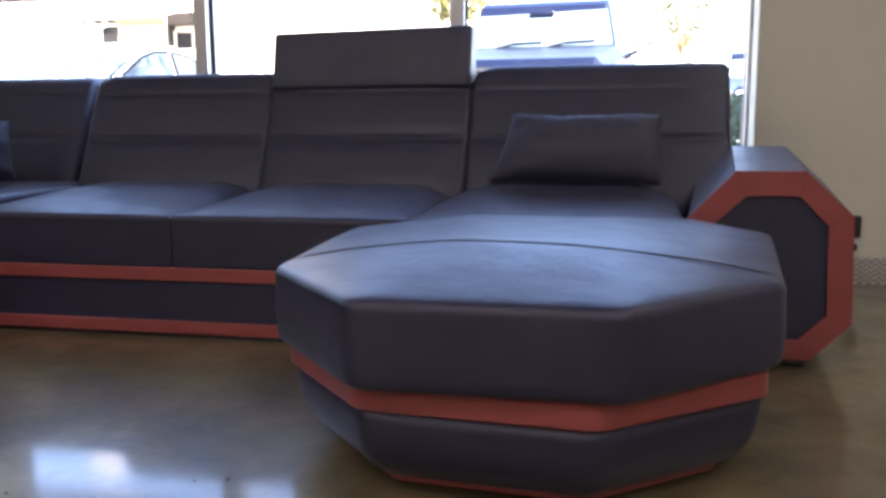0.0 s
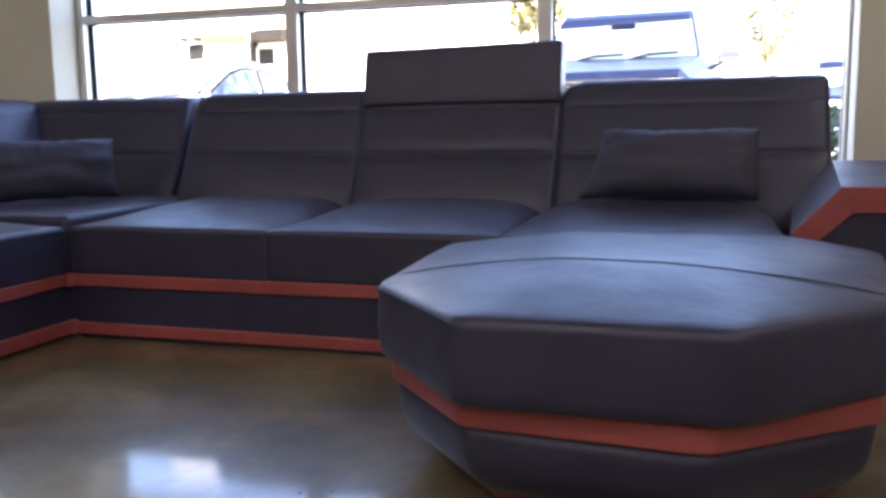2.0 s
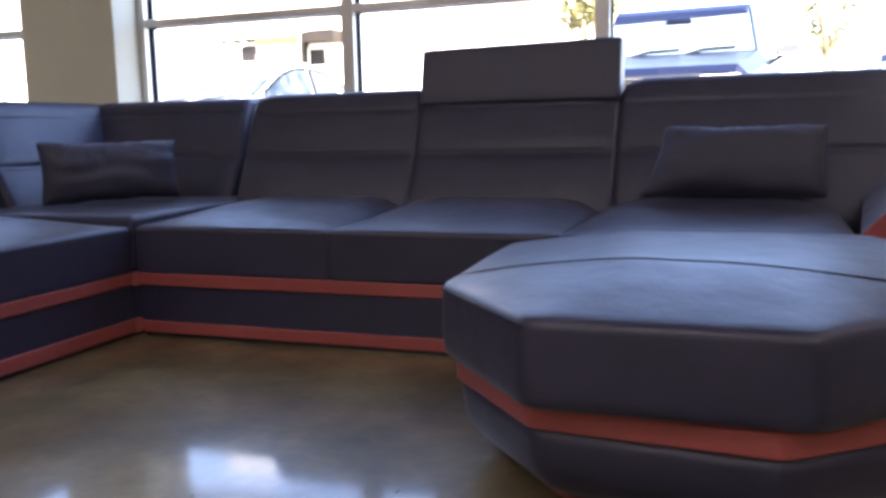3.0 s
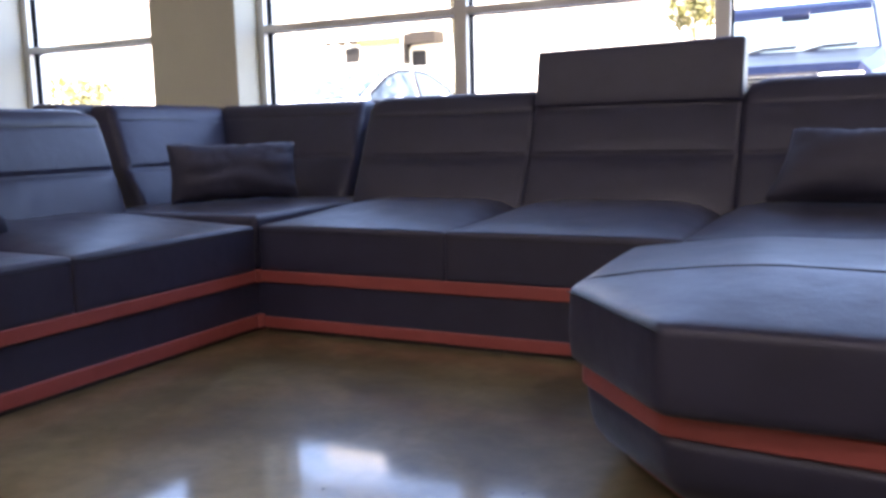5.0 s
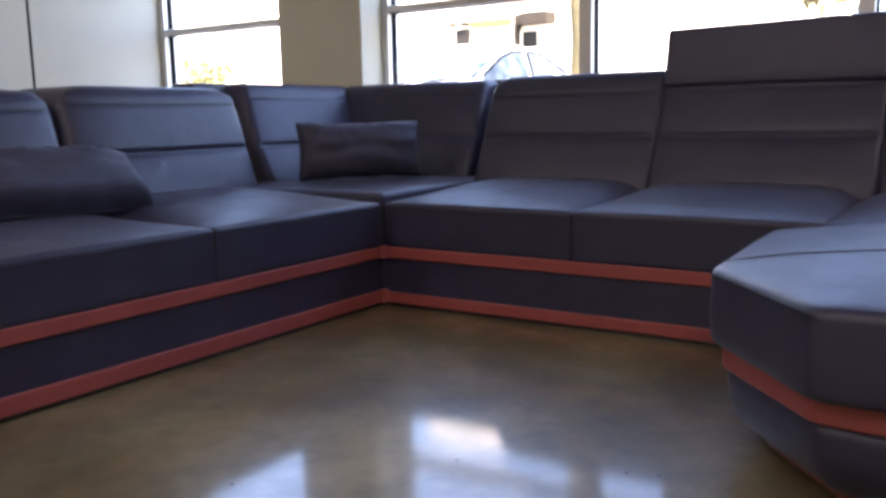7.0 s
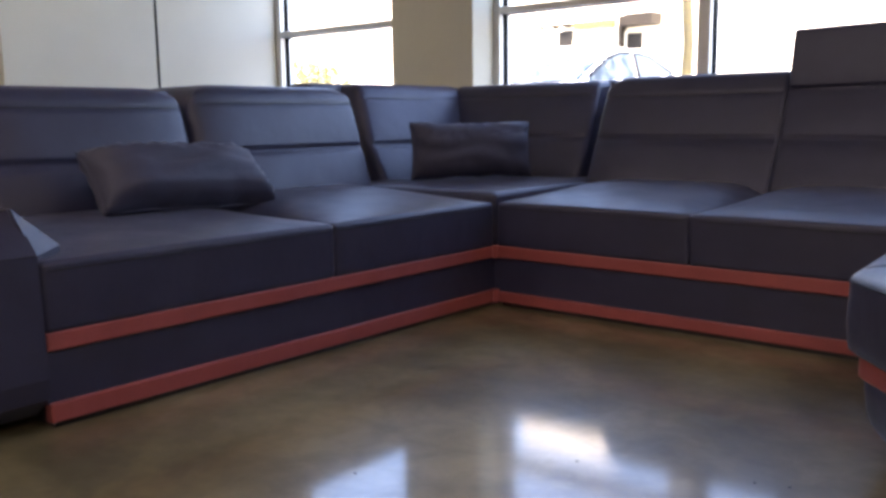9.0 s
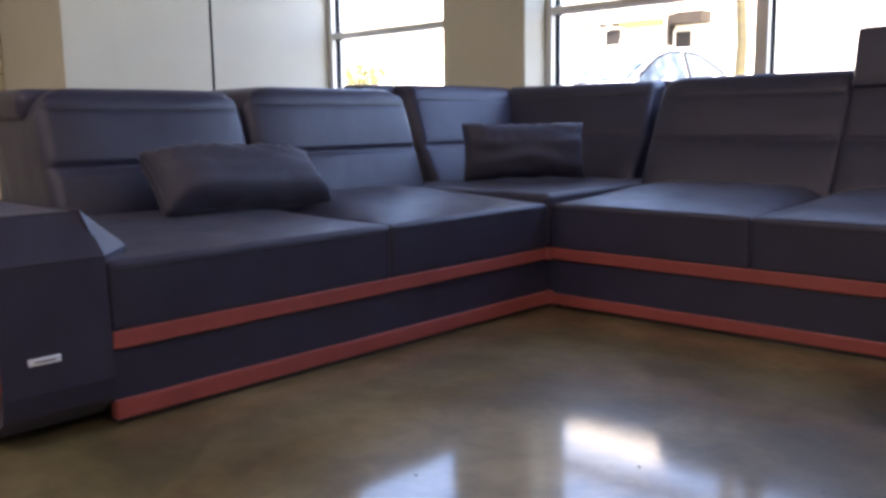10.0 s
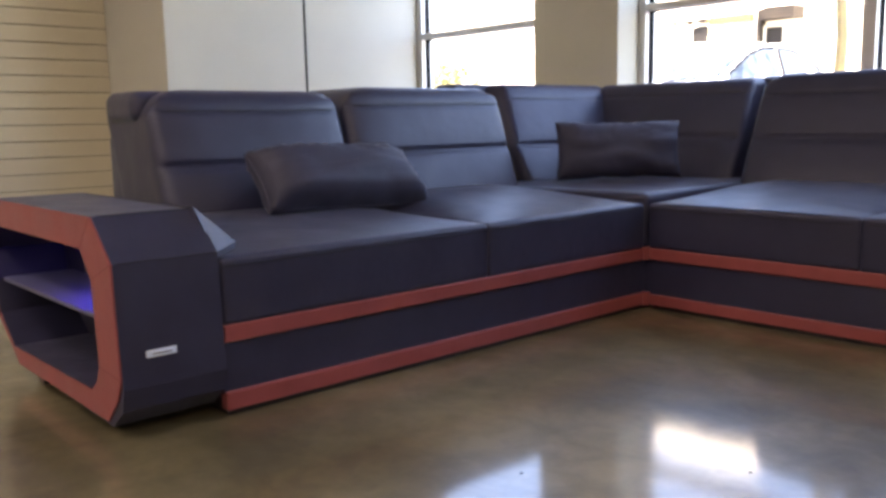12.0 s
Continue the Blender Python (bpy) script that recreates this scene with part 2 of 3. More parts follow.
def tube(points, radius, sides=6):
    bm = bmesh.new()
    rings = []
    pts = [Vector(p) for p in points]
    for i, p in enumerate(pts):
        d = (pts[min(i + 1, len(pts) - 1)] - pts[max(i - 1, 0)]).normalized()
        u = d.orthogonal().normalized()
        w = d.cross(u)
        rad = radius[i] if isinstance(radius, (list, tuple)) else radius
        rings.append([bm.verts.new(p + rad * (math.cos(2 * math.pi * k / sides) * u + math.sin(2 * math.pi * k / sides) * w)) for k in range(sides)])
    for a, c in zip(rings, rings[1:]):
        # keep the seam of the two rings together
        off = min(range(sides), key=lambda o: sum((a[k].co - c[(k + o) % sides].co).length for k in range(sides)))
        for k in range(sides):
            bm.faces.new((a[k], a[(k + 1) % sides], c[(k + 1 + off) % sides], c[(k + off) % sides]))
    bm.faces.new(rings[0])
    bm.faces.new(rings[-1])
    return bm


def struct(name, bm, material, label, smooth=False):
    ob = part(name, bm, material, None, "", smooth)
    return tagged(ob, label, name.split("_")[0], "", "structure")


# ---- room ----
YW = 1.345          # inner face of the window frames
XL, XS = -4.76, -5.56  # white side wall, slatted wall
XR, YB, HC = 4.6, -9.0, 3.3
struct("floor", box(XS - 0.2, XR + 0.2, YB - 0.2, YW + 0.14, -0.15, 0.0), CONCRETE, "polished brown concrete floor with cloudy stains")
struct("ceiling", box(XS - 0.2, XR + 0.2, YB - 0.2, YW + 0.3, HC, HC + 0.2), CEIL, "plain white painted ceiling")
struct("wall_back", box(XS - 0.2, XR + 0.2, YB - 0.2, YB, 0, HC), TAN, "tan painted wall")
struct("wall_right", box(XR, XR + 0.2, YB, YW + 0.14, 0, HC), TAN, "tan painted wall")
struct("wall_pier_left", box(-3.571, -3.006, 1.17, YW + 0.14, 0, HC, 0.006), TAN, "tan painted pier between the shop windows")
struct("wall_pier_right", box(0.437, XR, 1.19, YW + 0.14, 0, HC, 0.006), TAN, "tan painted pier beside the shop window")
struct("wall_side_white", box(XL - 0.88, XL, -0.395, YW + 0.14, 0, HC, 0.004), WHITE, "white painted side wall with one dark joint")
struct("wall_slatted", box(XS - 0.2, XS, YB, -0.395, 0, HC), GROOVE, "tan slatted display wall with dark grooves")
part("joint", box(XL - 0.004, XL + 0.002, 0.471, 0.485, 0.0, HC), GASKET, bpy.data.objects["wall_side_white"])
kick = struct("baseboard", box(0.437, XR, 1.182, 1.1898, 0.0, 0.10, 0.002), KICK, "diamond plate metal kick board along the pier")
plate_bm = bmesh.new()
for i in range(30):
    for j in range(5):
        for k in (0, 1):
            cx, cz = 0.47 + 0.032 * i + 0.016 * k, 0.011 + 0.0195 * j + 0.0098 * k
            bmesh.ops.create_cube(plate_bm, size=1, matrix=Matrix.Translation((cx, 1.1805, cz)) @ Matrix.Rotation(radians(40 if k else -40), 4, "Y") @ Matrix.Diagonal((0.019, 0.006, 0.006, 1)))
part("tread", plate_bm, ALU, kick)
SILL, HEAD = 0.22, 2.45
for nm, a, c in (("wall_sill_a", -3.014, 0.437), ("wall_sill_b", XL, -3.571)):
    struct(nm, box(a, c, YW - 0.03, YW + 0.14, 0, SILL), TAN, "low tan wall under the shop window")
    struct(nm.replace("sill", "head"), box(a, c, YW - 0.03, YW + 0.14, HEAD, HC), TAN, "tan wall above the shop window")


def window(name, x0, x1, posts, transom, label, slim, YW=YW, SILL=SILL, HEAD=HEAD):
    w = thing(name, (x0 + x1) / 2, YW, SILL, label, "window", kind="structure")
    z0, z1 = SILL, HEAD
    def bar(nm, a, c, e, f):
        part(nm, box(a, c, YW, YW + 0.10, e, f, 0.003), ALU, w)
    bar("jamb", x0, x0 + 0.048, z0, z1)
    bar("jamb", x1 - slim, x1, z0, z1)
    edges = [x0 + 0.048]
    for p in posts:
        bar("mullion", p - 0.03, p + 0.03, z0, z1)
        edges += [p - 0.03, p + 0.03]
    edges.append(x1 - slim)
    for a, c in zip(edges[::2], edges[1::2]):
        bar("rail", a, c, z0, z0 + 0.06)
        bar("rail", a, c, z1 - 0.06, z1)
        if transom:
            bar("transom", a, c, transom, transom + 0.036)
        for e, f in ((z0 + 0.06, transom), (transom + 0.036, z1 - 0.06)) if transom else ((z0 + 0.06, z1 - 0.06),):
            g = bmesh.new()
            for q in ((a, a + 0.007, e, f), (c - 0.002, c, e, f), (a + 0.007, c - 0.004, e, e + 0.003), (a + 0.007, c - 0.004, f - 0.005, f)):
                box(q[0], q[1], YW + 0.035, YW + 0.065, q[2], q[3], bm=g)
            part("gasket", g, GASKET, w)
            pane = part("pane", box(a + 0.007, c - 0.004, YW + 0.047, YW + 0.053, e + 0.003, f - 0.005), GLASS, w)
            pane.visible_shadow = False
    return w


window("window_1", -3.014, 0.437, (-1.863, -0.72), 1.175, "aluminium shop window of three bays with a transom", 0.014)
window("window_2", XL, -3.571, (), 1.175, "narrow aluminium shop window with a transom", 0.048)



# Unseen ceiling panels, added to fill the room with light.
def added_fill_panel(x, y):
    e = thing("added_fill_panel", x, y, HC, "flat white ceiling panel added as unseen fill light", "ceiling light", "ceiling lights of the shop")
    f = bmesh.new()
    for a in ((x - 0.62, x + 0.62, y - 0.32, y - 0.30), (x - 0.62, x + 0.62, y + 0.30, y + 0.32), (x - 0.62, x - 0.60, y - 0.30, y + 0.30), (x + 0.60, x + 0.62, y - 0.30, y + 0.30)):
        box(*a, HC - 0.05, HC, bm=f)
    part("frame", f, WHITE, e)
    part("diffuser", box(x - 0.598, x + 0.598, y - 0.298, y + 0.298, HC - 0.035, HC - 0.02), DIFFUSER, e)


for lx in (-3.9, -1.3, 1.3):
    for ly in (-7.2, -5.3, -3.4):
        added_fill_panel(lx, ly)
# two more added panels, to brighten the right side
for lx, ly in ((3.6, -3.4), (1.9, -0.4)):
    added_fill_panel(lx, ly)

# ---- sectional sofa ----
sofa = thing("sectional_sofa", -2.0, 0.0, 0.0, "black leather sectional sofa with red leather trim", "sofa")


def front_soft(p, y0, top, crown, x0, x1, y1):
    """Crown of a seat: fuller in the middle, falling to the front edge."""
    if p.z > top - 0.06:
        u = (2 * p.x - x0 - x1) / (x1 - x0)
        v = (p.y - y0) / (y1 - y0)
        k = max(0.0, 1 - abs(u) ** 6) * (0.2 * min(1.0, v / 0.1) + 0.8 * min(1.0, v / 0.55))
        p.z += crown * k * min(1, (p.z - top + 0.06) / 0.04)
    return p


def seat_a(x0, x1, crown=0.05):
    return cushion(x0 - 0.002, x1 + 0.002, 0.0, 0.80, 0.205, 0.358, 0.013, 12, lambda p: front_soft(p, 0, 0.358, crown, x0, x1, 0.8))


def turned(bm):
    """From the run along x to the run along y, mirrored at the corner."""
    for v in bm.verts:
        x, y = v.co.x, v.co.y
        v.co.x, v.co.y = -2.0 - y, -(x + 2.0)
    bmesh.ops.reverse_faces(bm, faces=bm.faces[:])
    return bm


for a, c in ((-1.992, -1.300), (-1.300, -0.600), (-0.600, 0.13)):
    part("seat_cushion", seat_a(a, c), BLACK, sofa, "", True)
for a, c, h in ((-1.992, -1.256, 0.05), (-1.256, -0.44, 0.035)):
    part("seat_cushion", turned(seat_a(a, c, h)), BLACK, sofa, "", True)
part("corner_seat", cushion(-2.80, -2.0, 0.0, 0.95, 0.205, 0.39, 0.022, 10), BLACK, sofa, "", True)


def lean(p, z0, k):
    p.y += max(0.0, p.z - z0) * k
    return p


def back_shape(x0, x1, y0, tucks, slope, roll, top, turns, crease, flare):
    def f(p):
        u = (2 * p.x - x0 - x1) / (x1 - x0)
        if p.y < y0 + 0.07:
            d = 0.0
            for z in tucks:
                d += crease * math.exp(-((p.z - z) / 0.010) ** 2) * min(1, 9 * (1 - abs(u))) + 0.004 * math.exp(-((p.z - z) / 0.03) ** 2)
            if roll:
                d += 0.004 * math.exp(-((p.z - roll) / 0.006) ** 2)
            d -= 0.018 * (1 - u ** 4)
            d += 0.003 * noise.noise(Vector((p.x * 6, p.z * 9, 1.7)))
            p.y += d
        low = p.x - x0 < x1 - p.x
        turn = turns[0 if low else 1]
        ex, ez = min(p.x - x0, x1 - p.x), top - p.z
        if ex < turn and ez < turn:
            a, c = turn - ex, turn - ez
            k = turn / max(turn, math.hypot(a, c))
            p.x += (1 if low else -1) * a * (1 - k)
            p.z -= c * (1 - k)
        p.x += flare * u * max(0.0, p.z - 0.5) / 0.25
        return lean(p, 0.36, slope)
    return f


def back_a(x0, x1, y0=0.58, top=0.79, tucks=(0.557,), slope=0.42, depth=0.34, r=0.024, roll=0.722, turn=(0.085, 0.085), crease=0.009, flare=0.0):
    if roll > top - 0.03:
        roll = 0
    return cushion(x0, x1, y0, y0 + depth, 0.30, top, r, 14, back_shape(x0, x1, y0, tucks, slope, roll, top, turn, crease, flare), ez=(*tucks, roll) if roll else tucks)


def stitch(points, parent, name="stitching"):
    part(name, tube(points, 0.0014, 5), THREAD, parent)


part("back_frame", box(-3.1, 0.27, 1.13, 1.27, 0.05, 0.71, 0.03, 3), BLACK, sofa, "", True)
part("back_frame", box(-3.08, -2.84, -1.375, -0.02, 0.05, 0.628, 0.03, 3), BLACK, sofa, "", True)
part("back_frame", box(-3.24, -3.10, 0.15, 1.2, 0.05, 0.803, 0.02, 3), BLACK, sofa, "", True)
part("back_frame", box(-2.4, -1.9, 1.17, 1.3, 0.3, 0.808, 0.02, 3), BLACK, sofa, "", True)


def roll_seam(back, a, c, y0, slope, roll, crease, flare, place=lambda bm: bm, tucks=(0.557,)):
    """The sewn line under the top roll of a back cushion."""
    bend = back_shape(a, c, y0, tucks, slope, roll, 9.0, (0.0, 0.0), crease, flare)
    bm = tube([bend(Vector((a + 0.04 + (c - a - 0.08) * k / 16, y0, roll))) for k in range(17)], 0.0024, 5)
    part("seam", place(bm), THREAD, back)


back = part("backrest", back_a(-2.03, -1.299, y0=0.62, slope=0.46, top=0.798, turn=(0.085, 0.02)), BLACK, sofa, "", True)
roll_seam(back, -2.03, -1.299, 0.62, 0.46, 0.722, 0.009, 0.0)
part("backrest", back_a(-1.309, -0.558, y0=0.62, slope=0.46, top=0.755, turn=(0.03, 0.03)), BLACK, sofa, "", True)


def raised(p):
    """The raised headrest leans back, its one end a little higher."""
    p.z += max(0.0, p.z - 0.75) / 0.19 * 0.012 * (p.x + 1.296) / 0.735
    return lean(p, 0.75, 0.22)


part("headrest", cushion(-1.296, -0.561, 0.765, 0.88, 0.732, 0.938, 0.014, 10, raised), BLACK, sofa, "raised black leather headrest", True)
part("backrest", back_a(-0.566, 0.305, y0=0.62, slope=0.46, top=0.806, turn=(0.085, 0.04)), BLACK, sofa, "", True)
for a, c, top, tuck, roll in ((-2.06, -1.297, 0.765, 0.54, 0.702), (-1.285, -0.612, 0.748, 0.525, 0.685)):
    back = part("backrest", turned(back_a(a, c, y0=0.615, slope=0.34, top=top, tucks=(tuck,), roll=roll, turn=(0.11, 0.11), crease=0.011, r=0.04)), BLACK, sofa, "", True)
    roll_seam(back, a, c, 0.615, 0.34, roll, 0.011, 0.0, turned, (tuck,))
part("headrest", turned(cushion(-1.29, -0.598, 0.79, 1.02, 0.650, 0.747, 0.035, 8)), BLACK, sofa, "folded black leather headrest flap", True)
back = part("corner_backrest", back_a(-3.05, -2.165, y0=0.80, top=0.802, slope=0.54, depth=0.14, r=0.03, roll=0.742, turn=(0.03, 0.025), crease=0.009, flare=-0.03), BLACK, sofa, "", True)
roll_seam(back, -2.9, -2.165, 0.80, 0.54, 0.742, 0.009, -0.03)
back = part("corner_backrest", turned(back_a(-3.12, -2.27, y0=0.77, top=0.802, slope=0.53, tucks=(0.535,), depth=0.18, r=0.035, roll=0.735, turn=(0.03, 0.025), crease=0.011, flare=-0.06)), BLACK, sofa, "", True)
roll_seam(back, -2.96, -2.27, 0.77, 0.53, 0.735, 0.011, -0.06, turned, (0.535,))
for a, c in ((-1.98, -1.32), (-1.28, -0.62)):
    stitch([(a + (c - a) * k / 8, -0.0012, 0.338) for k in range(9)], sofa)
for a, c in ((-0.76, -0.02), (-1.545, -0.765)):
    stitch([(-2.0 + 0.0012, a + (c - a) * k / 8, 0.338) for k in range(9)], sofa)


def corner_bar(z0, z1):
    """The chamfered filler in the inner corner."""
    plan = [(-1.989, 0.0), (-2.0, -0.012), (-2.03, -0.012), (-2.03, 0.03), (-1.989, 0.03)]
    return prism(plan, lambda o: [[(x, y, z) for x, y in o] for z in (z0, z1)])



# base with two red bands, one body for each run
part("base", box(-2.02, 0.13, 0.012, 1.0, 0.05, 0.205), BLACK, sofa)
part("base", box(-2.85, -2.012, -1.56, 0.0118, 0.05, 0.204), BLACK, sofa)
part("plinth", box(-1.98, 0.13, 0.014, 0.95, 0.0, 0.05), PLASTIC, sofa)
part("plinth", box(-2.83, -2.014, -1.55, 0.95, 0.0, 0.05), PLASTIC, sofa)
part("trim_band", box(-1.989, 0.13, 0.0, 0.03, 0.168, 0.208, 0.004), RED, sofa, "red leather band under the seats")
part("trim_band", box(-2.03, -2.0, -1.56, -0.012, 0.168, 0.208, 0.004), RED, sofa, "red leather band under the seats")
part("foot_band", box(-1.989, 0.13, 0.0, 0.03, 0.013, 0.050, 0.004), RED, sofa, "red leather band along the floor")
part("foot_band", box(-2.03, -2.0, -1.56, -0.012, 0.013, 0.056, 0.004), RED, sofa, "red leather band along the floor")


for z0, z1 in ((0.167, 0.209), (0.012, 0.057)):
    part("corner_piece", corner_bar(z0, z1), RED, sofa)

# ---- right arm ----
arm_r = part("armrest", prism([(0.128, 0.378), (0.238, 0.495), (0.401, 0.495), (0.514, 0.388), (0.524, 0.121), (0.431, 0.026), (0.22, 0.026), (0.125, 0.12)],
    lambda o: [[(x + out, y, z + up) for x, z in o] for y, up, out in ((0.0, 0.0, 0.0), (0.70, 0.037, 0.068))]), BLACK, sofa)
OUT = [(0.128, 0.378), (0.238, 0.495), (0.401, 0.495), (0.514, 0.388), (0.524, 0.121), (0.431, 0.026), (0.22, 0.026), (0.125, 0.12)]
INN = [(0.182, 0.355), (0.266, 0.434), (0.390, 0.434), (0.458, 0.361), (0.464, 0.14), (0.40, 0.076), (0.25, 0.076), (0.182, 0.14)]


def ring(outer, inner, y0, y1):
    bm = bmesh.new()
    n = len(outer)
    v = [[bm.verts.new((x, y, z)) for x, z in pts] for y in (y0, y1) for pts in (outer, inner)]
    for i in range(n):
        j = (i + 1) % n
        bm.faces.new((v[0][i], v[0][j], v[1][j], v[1][i]))
        bm.faces.new((v[2][i], v[2][j], v[3][j], v[3][i]))
        bm.faces.new((v[0][i], v[0][j], v[2][j], v[2][i]))
        bm.faces.new((v[1][i], v[1][j], v[3][j], v[3][i]))
    return bm


part("ring", ring(OUT, INN, -0.012, -0.002), RED, arm_r, "red leather ring on the arm's end")


def mitres(outer, inner, y, parent, skip=()):
    for i, ((x0, z0), (x1, z1)) in enumerate(zip(outer, inner)):
        if i in skip:
            continue
        part("seam", tube([(x0, y, z0), (x1, y, z1)], 0.0005, 5), RED_THREAD, parent)


mitres(OUT, INN, -0.0122, arm_r)

for px, py in ((0.25, 0.05), (0.40, 0.05), (0.25, 0.68), (0.40, 0.68)):
    part("foot", box(px - 0.025, px + 0.025, py - 0.025, py + 0.025, 0.0, 0.04, 0.004), PLASTIC, arm_r)

# ---- left arm with a shelf ----
L_OUT = [(-2.80, 0.462), (-2.091, 0.461), (-1.998, 0.372), (-1.986, 0.138), (-2.008, 0.09), (-2.067, 0.034), (-2.677, 0.036), (-2.835, 0.15), (-2.89, 0.33)]
L_INN = [(-2.75, 0.392), (-2.162, 0.39), (-2.110, 0.328), (-2.098, 0.145), (-2.12, 0.108), (-2.156, 0.083), (-2.72, 0.076), (-2.825, 0.152), (-2.875, 0.32)]
L_BODY = [*L_OUT[:3], (-1.986, 0.115), (-1.998, 0.068), (-2.055, 0.024), (-2.66, 0.037), *L_OUT[7:]]
arm_l = part("armrest", ring(L_BODY, L_INN, -1.7925, -1.565), BLACK, sofa, "black leather arm with an open lit shelf")
part("ring", ring(L_OUT, L_INN, -1.7975, -1.794), RED, arm_l, "red leather ring round the open shelf")
mitres(L_OUT, L_INN, -1.7977, arm_l, (4, 5))
for ax, az in ((-2.091, 0.4612), (-1.9985, 0.3722)):
    part("seam", tube([(ax, -1.784, az), (ax, -1.57, az)], 0.0014, 5), THREAD, arm_l)
part("back_panel", prism(L_INN, lambda o: [[(x, y, z) for x, z in o] for y in (-1.60, -1.575)]), BLACK, arm_l)
part("shelf", box(-2.81, -2.112, -1.782, -1.60, 0.238, 0.248, 0.002), SHELF, arm_l, "dark glossy shelf under a blue light")
part("light_strip", box(-2.32, -2.20, -1.70, -1.66, 0.372, 0.378), LED, arm_l, "small blue light strip")
for px in (-2.60, -2.36):
    part("stud", box(px - 0.003, px + 0.003, -1.608, -1.602, 0.262, 0.268), SATIN, arm_l)
for px, py in ((-2.14, -1.74), (-2.14, -1.62), (-2.58, -1.75), (-2.58, -1.62)):
    part("foot", box(px - 0.025, px + 0.025, py - 0.025, py + 0.025, 0.0, 0.05, 0.004), PLASTIC, arm_l)
part("name_plate", box(-1.991, -1.985, -1.74, -1.675, 0.1735, 0.1885, 0.002), SATIN, arm_l, "small silver name plate")
part("engraving", box(-1.9851, -1.9842, -1.728, -1.687, 0.1797, 0.1819), PLASTIC, arm_l)
bm = bmesh.new()
for p in ((-2.012, -1.563, 0.369), (-2.070, -1.580, 0.466), (-2.070, -1.482, 0.380), (-2.75, -1.572, 0.464), (-2.75, -1.452, 0.372),
          (-2.012, -1.563, 0.28), (-2.070, -1.482, 0.28), (-2.75, -1.572, 0.28), (-2.75, -1.452, 0.28), (-2.088, -1.572, 0.28)):
    bm.verts.new(p)
bmesh.ops.convex_hull(bm, input=bm.verts[:])
part("inner_slope", bm, BLACK, arm_l)

# ---- ottoman ----
OX, OY = -0.215, -0.50
ott = thing("ottoman", OX, OY, 0.0, "octagonal black leather ottoman with a red leather band", "ottoman")


CORNERS = [(-0.222, -0.514), (0.196, -0.515), (0.448, -0.268), (0.495, 0.20), (0.35, 0.455), (-0.24, 0.48), (-0.46, 0.28), (-0.45, -0.242)]
LOWER = [(-0.236, -0.482), (0.163, -0.518), (0.445, -0.285), *CORNERS[3:7], (-0.452, -0.232)]


def outline(inset, turn_r=0.014, plan=CORNERS):
    """The eight-sided outline, drawn in by inset, with eased corners."""
    n = len(plan)
    shrunk = []
    for i in range(n):
        p, q, r = Vector(plan[i - 1]), Vector(plan[i]), Vector(plan[(i + 1) % n])
        a, c = (q - p).normalized(), (r - q).normalized()
        na, nc = Vector((-a.y, a.x)), Vector((-c.y, c.x))
        k = (na + nc).normalized()
        shrunk.append(q + k * inset / max(0.3, k.dot(na)))
    pts = []
    for i in range(n):
        p, q, r = shrunk[i - 1], shrunk[i], shrunk[(i + 1) % n]
        d = min(turn_r * 1.6, 0.3 * (q - p).length, 0.3 * (r - q).length)
        a, c = q + (p - q).normalized() * d, q + (r - q).normalized() * d
        for t in (0, 0.25, 0.5, 0.75, 1):
            pts.append(a * (1 - t) ** 2 + q * 2 * t * (1 - t) + c * t * t)
        for t in (0.2, 0.4, 0.6, 0.8):
            e = r + (q - r).normalized() * min(turn_r * 1.6, 0.3 * (r - q).length)
            pts.append(c * (1 - t) + e * t)
    return [(OX + p.x, OY + p.y) for p in pts]


def rear_lift(x, y, inset):
    """The rear edge of the top stands a little higher than the front edge."""
    k = min(1.0, max(0.0, (y - OY + 0.25) / 0.4))
    side = min(1.0, max(0.35, 0.35 + (x - OX + 0.2) / 0.5))
    return 0.022 * side * k * k * (3 - 2 * k) * max(0.0, 1 - max(0.0, inset) / 0.2)


def stack(levels, turn_r=0.014, ease=0.0, plan=CORNERS):
    bm = bmesh.new()
    rings = []
    for i, z, *back in levels:
        rings.append([bm.verts.new((x, y + sum(back), z + (rear_lift(x, y, i) if z > 0.33 else 0.0))) for x, y in outline(i, turn_r + ease * max(0.0, i - 0.006), plan)])
    n = len(rings[0])
    for a, c in zip(rings, rings[1:]):
        for i in range(n):
            bm.faces.new((a[i], a[(i + 1) % n], c[(i + 1) % n], c[i]))
    bm.faces.new(rings[0])
    bm.faces.new(rings[-1])
    return bm


TOP = ((0.03, 0.212), (0.008, 0.215), (0.0, 0.222), (-0.003, 0.24), (-0.005, 0.27), (-0.004, 0.30), (-0.003, 0.325), (-0.003, 0.340), (-0.002, 0.347), (0.001, 0.353), (0.005, 0.3568), (0.011, 0.3598), (0.03, 0.3645), (0.06, 0.371), (0.10, 0.3795), (0.15, 0.3895), (0.21, 0.4005), (0.26, 0.4075), (0.30, 0.411))
part("cushion", stack(TOP, 0.014, 0.9), BLACK, ott, "", True)


def top_z(x, y):
    """Height of the cushion's top at a place on it."""
    d = 9.0
    n = len(CORNERS)
    for i in range(n):
        p, q = Vector(CORNERS[i]), Vector(CORNERS[(i + 1) % n])
        a = (q - p).normalized()
        d = min(d, Vector((-a.y, a.x)).dot(Vector((x - OX, y - OY)) - p))
    for (a, za), (c, zc) in zip(TOP[9:], TOP[10:]):
        if d <= c:
            return za + (zc - za) * max(0.0, (d - a) / (c - a))
    return TOP[-1][1]


